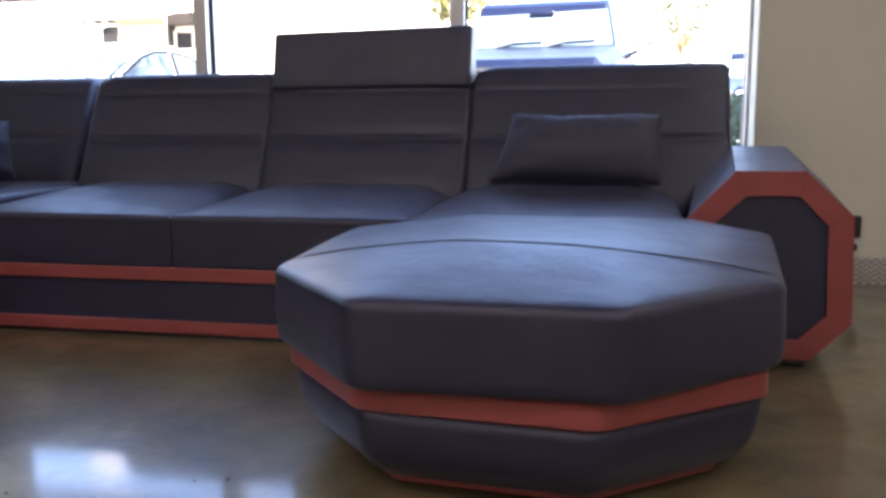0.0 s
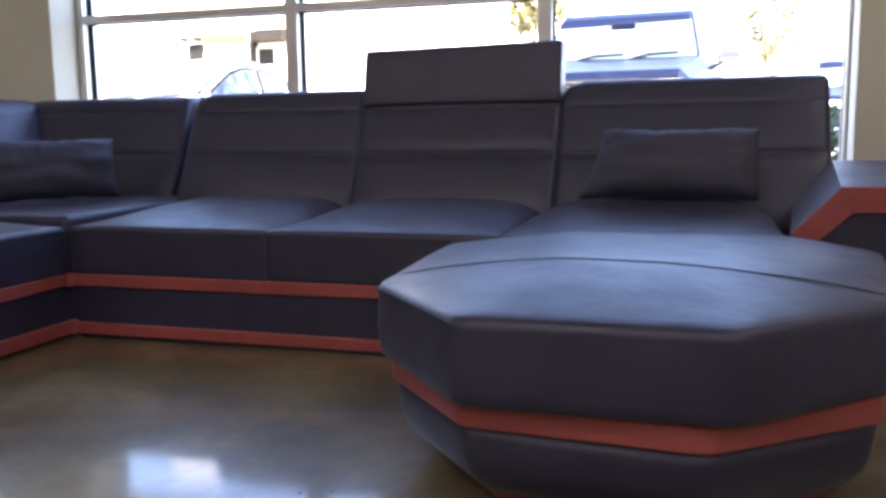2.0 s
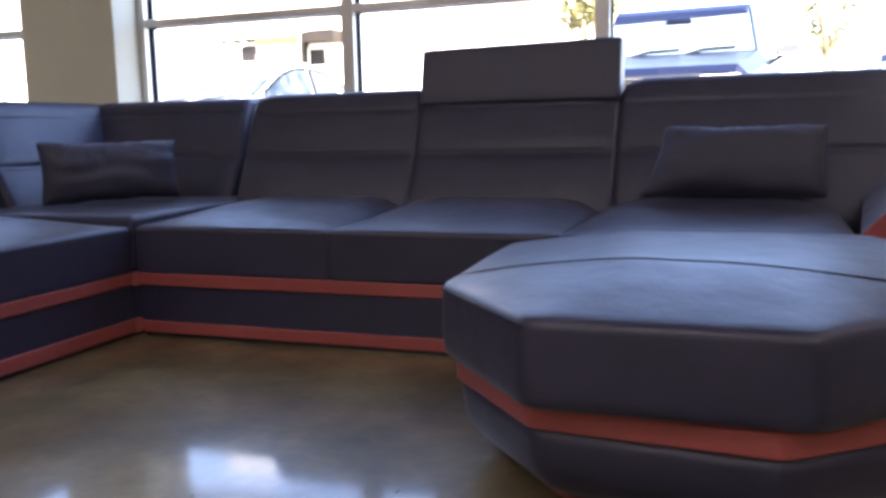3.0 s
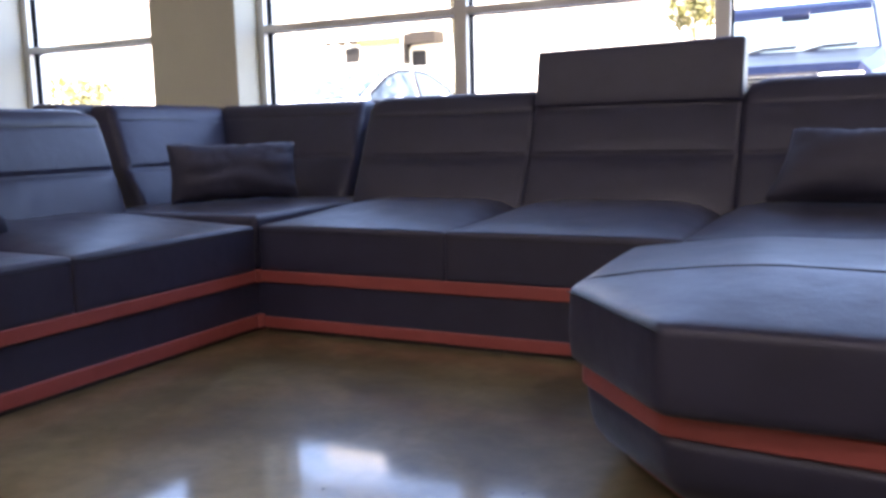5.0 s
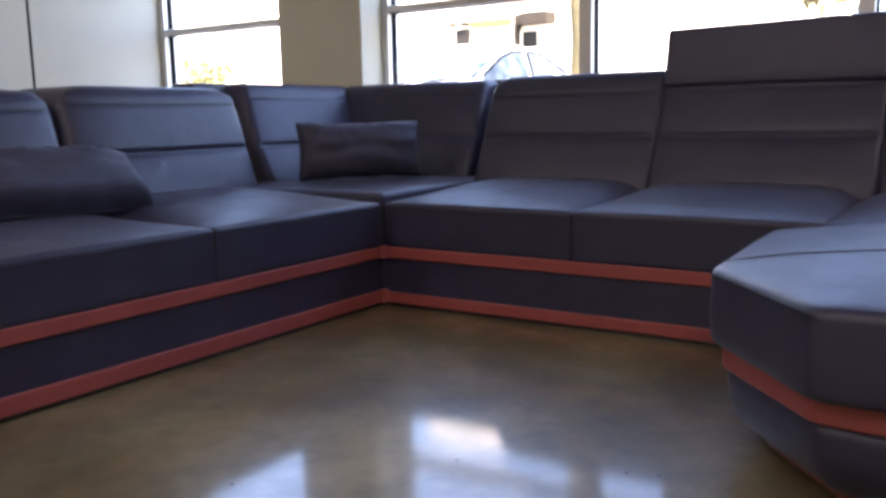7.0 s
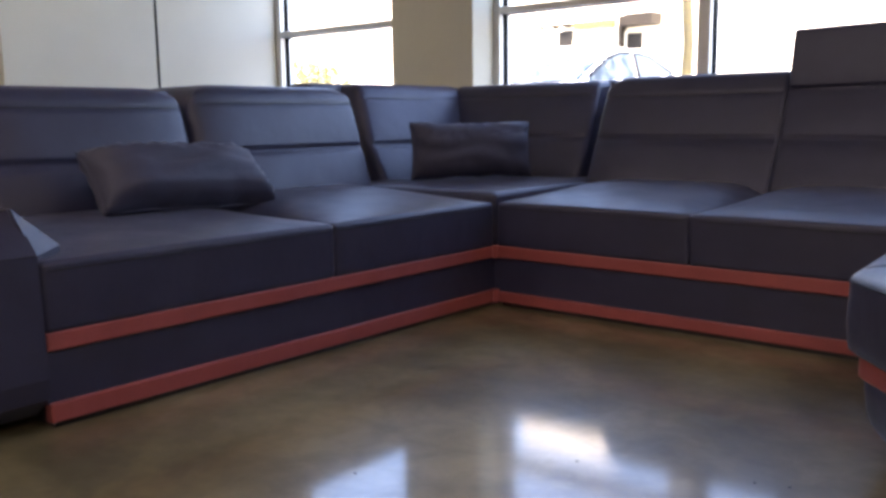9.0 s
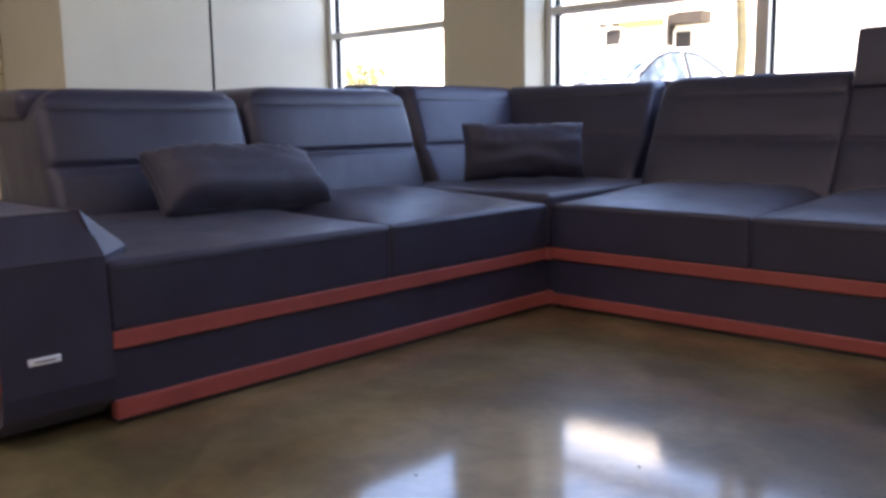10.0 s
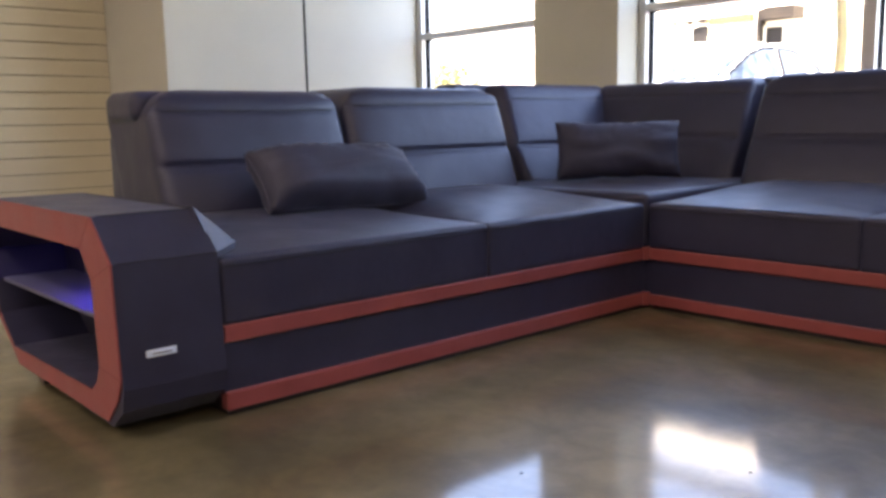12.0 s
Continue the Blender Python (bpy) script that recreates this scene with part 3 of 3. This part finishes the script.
stitch([(x, y, top_z(x, y) + 0.0006) for x, y in [(-0.655 + 0.88 * k / 24, -0.680 - 0.055 * min(1.0, k / 15) ** 0.8 + 0.022 * max(0.0, k / 24 - 0.6) / 0.4) for k in range(25)]], ott, "seam")
edge = [(OX + x, OY + y) for x, y in ((-0.4525, -0.2445), (-0.2235, -0.5175))]
stitch([(edge[0][0] + (edge[1][0] - edge[0][0]) * k / 8, edge[0][1] + (edge[1][1] - edge[0][1]) * k / 8, 0.3465) for k in range(9)], ott, "seam")
part("trim_band", stack(((0.022, 0.166), (0.018, 0.17), (0.018, 0.206), (0.022, 0.211)), 0.012, 0.0, LOWER), RED, ott, "red leather band")
part("base", stack(((0.088, 0.024, 0.022), (0.058, 0.052, 0.012), (0.041, 0.08, 0.005), (0.033, 0.11), (0.029, 0.14), (0.028, 0.166)), 0.012, 0.0, LOWER), BLACK, ott, "", True)
part("foot_band", stack(((0.094, 0.010, 0.026), (0.088, 0.025, 0.022)), 0.012, 0.0, LOWER), RED, ott)

# ---- throw pillows ----


def pillow(name_at, size, m, label, folds=1.0, seed=0.0, flare=0.0):
    e = thing("throw_pillow", *name_at, label, "pillow", "pillows on the sofa")
    w, h, d = size

    def f(p):
        u, v = 2 * p.x / w, 2 * p.z / h
        full = max(0.0, 1 - abs(u) ** 5) ** 0.5 * max(0.0, 1 - abs(v) ** 3.4) ** 0.5
        side = 1 if p.y >= 0 else -1
        p.y = p.y * (0.06 + 0.98 * full)
        ear = abs(u) * abs(v)
        p.x -= flare * max(0.0, -u) * (1 - v) / 2
        p.x *= 1 - 0.05 * (1 - abs(v) ** 2)
        p.z *= 1 - 0.07 * (1 - abs(u) ** 2)
        crease = noise.noise(Vector((u * 1.6 + seed, v * 2.2, side))) * 0.010 + noise.noise(Vector((u * 6 + v * 2.5 + seed, v * 2, side * 3))) * 0.007 * (0.3 + ear)
        fine = noise.noise(Vector((u * 9 + seed, v * 6 + u * 3, side * 5))) * 0.004 * (0.25 + abs(u) ** 3 + max(0, v) ** 2)
        rays = math.sin(26 * math.atan2(v - 1.4, u + 0.4) + seed) * 0.007 * max(0, v) ** 2 + math.sin(19 * math.atan2(v + 0.3, u - 1.5) + seed) * 0.004 * max(0, u) ** 4
        rim = max(abs(u), abs(v)) ** 8
        p.z += rim * 0.006 * folds * noise.noise(Vector((u * 5 + seed, v * 5, 0.3)))
        p.y += side * (crease + rays + fine) * folds * (0.2 + full)
        return p

    bm = cushion(-w / 2, w / 2, -d / 2, d / 2, -h / 2, h / 2, 0.012, 26, f)
    bm.transform(m)
    cover = part("cover", bm, SOFT, e, "", True)
    edge = []
    for k in range(49):
        a = 2 * math.pi * k / 48
        c, q = math.cos(a), math.sin(a)
        k2 = 1 / max(abs(c), abs(q))
        u, v = c * k2, q * k2
        edge.append(m @ Vector((u * w / 2 * (1 - 0.05 * (1 - v * v)) - flare * max(0.0, -u) * (1 - v) / 2, 0, v * h / 2 * (1 - 0.07 * (1 - u * u)) + 0.006 * folds * noise.noise(Vector((u * 5 + seed, v * 5, 0.3))))))
    part("piping", tube(edge, 0.0028, 6), SOFT, e)
    return e


pillow((-0.15, 0.46, 0.41), (0.46, 0.225, 0.13), pose(-0.15, 0.475, 0.53, -24, 0, 0), "black leather throw pillow leaning on the backrest", 1.0, 1.0, 0.07)
pillow((-2.45, -0.91, 0.40), (0.57, 0.215, 0.19), pose(-2.475, -0.905, 0.471, -42, 2, 90), "creased black leather throw pillow on the seat", 1.6, 4.0)
pillow((-2.45, 0.45, 0.40), (0.51, 0.23, 0.15), pose(-2.46, 0.455, 0.515, -8, 0, 52), "black leather throw pillow standing in the corner", 1.6, 8.0)

# ---- wall socket ----
sock = thing("wall_socket", 0.84, 1.19, 0.18, "white wall socket plate with a black power adapter", "socket")
part("plate", box(0.775, 0.842, 1.183, 1.1895, 0.112, 0.262, 0.003), WHITE, sock)
part("adapter", box(0.78, 0.822, 1.145, 1.183, 0.182, 0.262, 0.006), PLASTIC, sock, "black power adapter")
part("outlet", box(0.800, 0.820, 1.180, 1.1835, 0.13, 0.155, 0.001), PLASTIC, sock)
part("cord", tube([(0.80, 1.165, 0.184), (0.79, 1.155, 0.12), (0.77, 1.13, 0.03), (0.70, 1.10, 0.006), (0.62, 1.06, 0.006)], 0.0035, 6), PLASTIC, sock)

# ---- bits on the floor ----
for sx, sy, turn, size in ((-1.337, -1.323, 20, 0.007), (-1.05, -1.024, 35, 0.005), (-0.756, -0.917, 0, 0.0045), (-0.702, -0.898, 50, 0.006)):
    bm = bmesh.new()
    bmesh.ops.create_icosphere(bm, subdivisions=1, radius=1.0)
    bm.transform(Matrix.Diagonal((size * 0.75, size * 0.3, 0.001, 1)))
    bm.transform(pose(sx, sy, 0.001, 0, 0, turn))
    crumb = part("crumb", bm, PLASTIC)
    tagged(crumb, "tiny dark crumb lying on the concrete floor", "crumb", "crumbs on the floor")

# ---- outside ----
tagged(part("ground", box(-120, 120, YW + 0.14, 300, -0.3, -0.08), LOT), "pale sunlit parking lot", "ground", "", "structure")


def section_loft(sections):
    """Closed sections, each a list of points, joined into one body."""
    bm = bmesh.new()
    rings = [[bm.verts.new(p) for p in sec] for sec in sections]
    n = len(rings[0])
    for a, c in zip(rings, rings[1:]):
        for i in range(n):
            bm.faces.new((a[i], a[(i + 1) % n], c[(i + 1) % n], c[i]))
    bm.faces.new(rings[0])
    bm.faces.new(rings[-1])
    return bm


def wheel(car, x, y, r, w):
    bm = bmesh.new()
    bmesh.ops.create_cone(bm, cap_ends=True, segments=28, radius1=r, radius2=r, depth=w, matrix=Matrix.Translation((x, y, r - 0.08)) @ Matrix.Rotation(radians(90), 4, "Y"))
    soften(bm, 0.03, 2, 50)
    t = part("wheel", bm, TYRE, car)
    bm = bmesh.new()
    bmesh.ops.create_cone(bm, cap_ends=True, segments=20, radius1=r * 0.62, radius2=r * 0.55, depth=w + 0.02, matrix=Matrix.Translation((x, y, r - 0.08)) @ Matrix.Rotation(radians(90), 4, "Y"))
    part("rim", bm, CHROME, t)


def body_sections(cx, half, rows):
    """Rows of y, lower z, upper z, half-width factor below and above."""
    out = []
    for y, z0, z1, a, c in rows:
        h = z1 - z0
        out.append([(cx + half * sx * k, y, z0 + h * f) for sx, k, f in (
            (-1, a * 0.94, 0), (-1, a, 0.18), (-1, a, 0.6), (-1, c, 0.9), (-1, c * 0.9, 1.0),
            (1, c * 0.9, 1.0), (1, c, 0.9), (1, a, 0.6), (1, a, 0.18), (1, a * 0.94, 0))])
    return out


def suv(cx, y0, label):
    car = thing("car", cx, y0 + 2.0, -0.08, label, "car")
    half = 0.86
    part("body", soften(section_loft(body_sections(cx, half, (
        (y0, 0.34, 1.05, 0.93, 0.86), (y0 + 0.06, 0.30, 1.11, 0.97, 0.88), (y0 + 0.6, 0.28, 1.18, 1.0, 0.92), (y0 + 1.25, 0.28, 1.30, 1.0, 0.95),
        (y0 + 2.4, 0.28, 1.32, 1.0, 0.98), (y0 + 4.1, 0.30, 1.30, 1.0, 0.97), (y0 + 4.2, 0.36, 1.2, 0.96, 0.93)))), 0.02), BLUE, car)
    cab = part("cabin", soften(section_loft([[(cx + half * x, y, z) for x, z in ((-0.86, 1.27), (0.86, 1.27), (w, zt), (-w, zt))] for y, w, zt in (
        (y0 + 1.22, 0.86, 1.29), (y0 + 1.62, 0.74, 1.72), (y0 + 1.75, 0.72, 1.78), (y0 + 3.9, 0.72, 1.77), (y0 + 4.15, 0.76, 1.38))]), 0.025), BLUE, car, "dark blue roof and pillars")
    def on_screen(u, v):
        return Vector((cx + half * u * (0.84 - 0.12 * v), y0 + 1.225 + 0.395 * v - 0.014, 1.30 + 0.43 * v))
    bm = bmesh.new()
    q = [on_screen(u, v) for u, v in ((-0.985, 0.0), (0.985, 0.0), (0.985, 0.97), (-0.985, 0.97))]
    a = [bm.verts.new(p) for p in q]
    c = [bm.verts.new(p + Vector((0, 0.012, 0.006))) for p in q]
    for i in range(4):
        bm.faces.new((a[i], a[(i + 1) % 4], c[(i + 1) % 4], c[i]))
    bm.faces.new(a), bm.faces.new(c)
    part("windscreen", bm, WINDSCREEN, cab, "windscreen coloured pale for the sky it mirrors")
    # dark blue band across the top of the windscreen
    bm = bmesh.new()
    q = [on_screen(u, v) + Vector((0, -0.008, 0.004)) for u, v in ((-0.98, 0.76), (0.98, 0.84), (0.98, 0.97), (-0.98, 0.97))]
    a = [bm.verts.new(p) for p in q]
    c = [bm.verts.new(p + Vector((0, 0.006, 0))) for p in q]
    for i in range(4):
        bm.faces.new((a[i], a[(i + 1) % 4], c[(i + 1) % 4], c[i]))
    bm.faces.new(a), bm.faces.new(c)
    part("top_band", bm, BLUE, cab, "dark blue band across the top of the windscreen")
    part("mirror", box(cx - 0.12, cx + 0.12, y0 + 1.46, y0 + 1.50, 1.60, 1.66, 0.015, 2), BLUE, cab)
    for u in (-0.55, 0.15):
        p = on_screen(u, 0.0) + Vector((0, -0.03, -0.01))
        part("wiper", tube([p, on_screen(u + 0.22, 0.05) + Vector((0, -0.02, 0.01)), on_screen(u + 0.62, 0.07) + Vector((0, -0.02, 0.01))], 0.011, 6), PLASTIC, car)
    for sx in (-1, 1):
        bm = box(cx + half * sx * 0.64 - 0.16, cx + half * sx * 0.64 + 0.16, y0 - 0.02, y0 + 0.03, 0.89, 1.03, 0.012)
        part("headlight", bm, LAMP, car, "square clear headlight")
        m = part("mirror", box(cx + sx * (half + 0.14) - 0.12, cx + sx * (half + 0.14) + 0.12, y0 + 1.28, y0 + 1.38, 1.24, 1.37, 0.03, 3), CHROME, car)
        part("mirror_arm", tube([(cx + sx * (half - 0.04), y0 + 1.36, 1.18), (cx + sx * (half + 0.10), y0 + 1.34, 1.25)], 0.022, 8), PLASTIC, m)
    part("grille", box(cx - 0.38, cx + 0.38, y0 - 0.012, y0 + 0.02, 0.74, 1.045, 0.008), PLASTIC, car)
    for k in range(9):
        part("grille_slat", box(cx - 0.36, cx + 0.36, y0 - 0.03, y0 - 0.010, 0.765 + 0.031 * k, 0.777 + 0.031 * k), CHROME, car)
    part("bumper", box(cx - half, cx + half, y0 - 0.16, y0 + 0.05, 0.42, 0.60, 0.03, 3), CHROME, car)
    for sx in (-1, 1):
        for yy in (y0 + 0.75, y0 + 3.3):
            wheel(car, cx + sx * (half - 0.08), yy, 0.37, 0.23)
    return car


def sedan(cx, y0):
    car = thing("car", cx, y0 + 2.2, -0.08, "white sedan parked facing the shop front", "car")
    half = 0.90
    part("body", soften(section_loft(body_sections(cx, half, (
        (y0, 0.30, 0.72, 0.80, 0.72), (y0 + 0.25, 0.22, 0.88, 0.94, 0.86), (y0 + 0.9, 0.2, 0.98, 1.0, 0.93), (y0 + 1.5, 0.2, 1.06, 1.0, 0.95),
        (y0 + 3.0, 0.2, 1.08, 1.0, 0.95), (y0 + 4.2, 0.22, 1.06, 0.98, 0.92), (y0 + 4.6, 0.32, 0.95, 0.88, 0.8)))), 0.03), SILVER, car)
    rows = ((y0 + 1.35, 0.89, 1.08), (y0 + 1.75, 0.85, 1.27), (y0 + 2.2, 0.78, 1.47), (y0 + 2.6, 0.73, 1.56), (y0 + 3.05, 0.71, 1.59), (y0 + 3.5, 0.72, 1.56), (y0 + 4.05, 0.80, 1.36), (y0 + 4.4, 0.87, 1.08))
    cab = part("cabin", soften(section_loft([[(cx + half * x, y, z) for x, z in ((-0.9, 1.0), (0.9, 1.0), (w, zt), (-w, zt))] for y, w, zt in rows]), 0.03), SILVER, car)
    for sx in (-1, 1):
        for nm, ys in (("side_window", (y0 + 1.62, y0 + 1.75, y0 + 2.2, y0 + 2.6, y0 + 2.96)), ("side_window", (y0 + 3.08, y0 + 3.5, y0 + 4.05, y0 + 4.26))):
            bm = bmesh.new()
            low, high = [], []
            for y in ys:
                for (ya, wa, za), (yb, wb, zb) in zip(rows, rows[1:]):
                    if ya <= y <= yb:
                        f = (y - ya) / (yb - ya)
                        w, zt = wa + (wb - wa) * f, za + (zb - za) * f
                zt -= 0.045
                zb_ = 1.09
                wz = lambda z: 0.9 + (w - 0.9) * (z - 1.0) / (zt + 0.045 - 1.0)
                low.append(Vector((cx + sx * (half * wz(zb_) + 0.006), y, zb_)))
                high.append(Vector((cx + sx * (half * wz(max(zt, zb_ + 0.02)) + 0.006), y, max(zt, zb_ + 0.02))))
            loop = low + high[::-1]
            a = [bm.verts.new(p) for p in loop]
            c = [bm.verts.new(p - Vector((sx * 0.012, 0, 0))) for p in loop]
            bm.faces.new(a), bm.faces.new(c)
            for i in range(len(a)):
                bm.faces.new((a[i], a[(i + 1) % len(a)], c[(i + 1) % len(a)], c[i]))
            g = part(nm, bm, CARGLASS, cab)
            part("window_trim", tube(high, 0.02, 6), GASKET, g)
    for sx in (-1, 1):
        part("pillar", tube([(cx + sx * half * 0.885, y0 + 3.02, 1.09), (cx + sx * half * 0.735, y0 + 3.02, 1.53)], 0.03, 6), GASKET, cab)
    bm = bmesh.new()
    q = [Vector((cx + half * x, y, z)) for x, y, z in ((-0.82, y0 + 1.42, 1.12), (0.82, y0 + 1.42, 1.12), (0.72, y0 + 2.15, 1.455), (-0.72, y0 + 2.15, 1.455))]
    a = [bm.verts.new(p + Vector((0, -0.02, 0.02))) for p in q]
    c = [bm.verts.new(p) for p in q]
    bm.faces.new(a), bm.faces.new(c)
    for i in range(4):
        bm.faces.new((a[i], a[(i + 1) % 4], c[(i + 1) % 4], c[i]))
    g = part("windscreen", bm, WINDSCREEN, cab)
    part("window_trim", tube([q[1], q[2]], 0.018, 6), GASKET, g)
    for u in (-0.6, 0.05):
        part("wiper", tube([(cx + half * u, y0 + 1.28, 1.09), (cx + half * (u + 0.62), y0 + 1.33, 1.115)], 0.012, 6), PLASTIC, car)
    for sx in (-1, 1):
        part("mirror", box(cx + sx * (half + 0.07) - 0.07, cx + sx * (half + 0.07) + 0.07, y0 + 2.0, y0 + 2.08, 1.06, 1.14, 0.03, 3), SILVER, car)
        part("headlight", box(cx + sx * 0.62 - 0.14, cx + sx * 0.62 + 0.14, y0 + 0.02, y0 + 0.3, 0.62, 0.76, 0.03, 2), LAMP, car)
        for yy in (y0 + 0.85, y0 + 3.6):
            wheel(car, cx + sx * (half - 0.10), yy, 0.32, 0.21)
    return car


suv(-0.83, 5.05, "dark blue boxy off-roader parked facing the window").rotation_euler.z = radians(-4.0)
suv(2.45, 13.0, "dark blue car parked further off")
sedan(-6.81, 5.8)


def leaf_crown(rng, centre, size, count, leaf, density_gap=0.25):
    bm = bmesh.new()
    for _ in range(count):
        d = Vector((rng.gauss(0, 1), rng.gauss(0, 1), rng.gauss(0, 1))).normalized() * rng.random() ** 0.4
        p = Vector((centre[0] + d.x * size[0], centre[1] + d.y * size[1], centre[2] + d.z * size[2]))
        if noise.noise(p * 1.6) < -density_gap + 0.1:
            continue
        u = Vector((rng.gauss(0, 1), rng.gauss(0, 1), rng.gauss(0, 1))).normalized()
        w = u.orthogonal().normalized()
        l = leaf * rng.uniform(0.6, 1.4)
        q = [p - u * l, p + w * l * 0.4, p + u * l, p - w * l * 0.4 + u.cross(w) * l * 0.25]
        bm.faces.new([bm.verts.new(k) for k in q])
    return bm


def tree(x, y, h, crown_c, crown_s, count, leaf, trunk_r, label, bark=PALE_BARK):
    rng = random.Random(int(abs(x * 100)) + 7)
    t = thing("tree", x, y, -0.08, label, "tree", "trees by the parking lot")
    c = Vector((x + crown_c[0], y, crown_c[1]))
    part("trunk", tube([(x, y, -0.1), (x + 0.05, y, h * 0.3), (x - 0.05, y, h * 0.65), (x + crown_c[0] * 0.6, y, h)], [trunk_r, trunk_r * 0.85, trunk_r * 0.7, trunk_r * 0.4], 9), bark, t)
    for k in range(6):
        a = k * 1.05
        part("limb", tube([(x, y, h * (0.55 + 0.06 * k)), (c.x + 0.45 * crown_s[0] * math.cos(a), c.y + 0.45 * crown_s[1] * math.sin(a), c.z - 0.2 * crown_s[2]),
            (c.x + 0.8 * crown_s[0] * math.cos(a), c.y + 0.8 * crown_s[1] * math.sin(a), c.z + 0.25 * crown_s[2])], [trunk_r * 0.45, trunk_r * 0.25, trunk_r * 0.1], 6), bark, t)
    part("crown", leaf_crown(rng, c, crown_s, count, leaf), LEAF, t)
    return t


tree(0.95, 14.0, 2.1, (0.0, 2.55), (0.75, 0.7, 0.75), 900, 0.07, 0.09, "small tree with sparse yellow-green leaves")
tree(-3.1, 14.0, 2.2, (0.0, 2.75), (0.55, 0.6, 0.6), 1300, 0.07, 0.08, "small tree with yellow-green leaves")
tree(-16.5, 12.0, 1.3, (0.0, 1.65), (1.1, 1.0, 0.5), 1200, 0.07, 0.07, "low tree with sunlit yellow leaves")
tree(-3.50, 4.69, 4.2, (0.0, 4.8), (1.2, 1.2, 0.9), 1800, 0.06, 0.056, "slender tree with a rough brown trunk near the window", BARK)
tree(-25.16, 34.0, 4.29, (0.0, 4.39), (0.28, 0.3, 0.24), 420, 0.06, 0.05, "far small tree with bright yellow blossom")
rng = random.Random(3)
hedge = thing("hedge", 0.7, 2.6, -0.08, "clipped dark green hedge outside the window", "hedge")
bm = bmesh.new()
for _ in range(9000):
    p = Vector((rng.uniform(0.42, 1.9), rng.uniform(2.3, 2.9), rng.uniform(-0.05, 0.74)))
    u = Vector((rng.gauss(0, 1), rng.gauss(0, 1), rng.gauss(0, 1))).normalized()
    w = u.orthogonal().normalized()
    l = rng.uniform(0.014, 0.034)
    bm.faces.new([bm.verts.new(k) for k in (p - u * l, p + w * l * 0.5, p + u * l, p - w * l * 0.5)])
part("foliage", bm, HEDGE, hedge)

# far building across the lot
house = thing("building", -24, 40, -0.08, "pale stucco building across the parking lot", "building")
part("wall", box(-48, -6, 38.0, 46.0, -0.1, 9.5), STUCCO, house)
part("parapet", box(-48.3, -5.7, 37.8, 38.2, 9.3, 9.9), WHITE, house)
# out of direct view, added so the floor mirrors a bright patch
part("reflection_tower", box(-28.8, -22.4, 38.2, 45.0, 9.0, 17.2), STUCCO, house, "pale upper block added for the bright patch mirrored in the floor")
for x0, x1, z0, z1 in ((-25.9, -25.05, 4.42, 5.23), (-21.83, -21.05, 4.05, 4.85)):
    w = part("window", box(x0, x1, 37.9, 37.98, z0, z1), DARKGLASS, house)
    part("sill", box(x0 - 0.15, x1 + 0.15, 37.75, 37.99, z0 - 0.15, z0), WHITE, w)
    part("jamb", box(x0 - 0.3, x0, 37.8, 37.99, z0, z1 + 0.1), WHITE, w)
for x0, x1 in ((-26.95, -26.8), (-26.2, -25.85), (-25.5, -25.0)):
    part("bracket", box(x0, x1, 37.5, 37.99, 5.42, 5.58), TIMBER, house)
part("post", box(-22.12, -21.92, 37.5, 37.99, 4.2, 5.7), TIMBER, house, "dark brown timber post")
part("beam", box(-21.92, -21.45, 37.4, 37.99, 5.15, 5.7), TIMBER, house, "dark brown timber beam end")
part("canopy", box(-21.45, -20.0, 36.9, 37.99, 5.15, 5.7), TIMBER, house, "brown timber canopy over a window")
part("cornice", box(-24.8, -22.5, 37.6, 37.99, 5.25, 5.6), TANTRIM, house, "yellow band on the wall")

# ---- slatted wall boards ----
base_me = None
for k in range(34):
    z = 0.02 + 0.0925 * k
    if base_me is None:
        bm = box(XS, XS + 0.016, -8.9, -0.40, 0, 0.088, 0.002, 1)
        ob = part("slat", bm, CREAM, bpy.data.objects["wall_slatted"])
        base_me = ob.data
    else:
        ob = new("slat", base_me)
        ob.parent = bpy.data.objects["wall_slatted"]
    ob.location.z = z
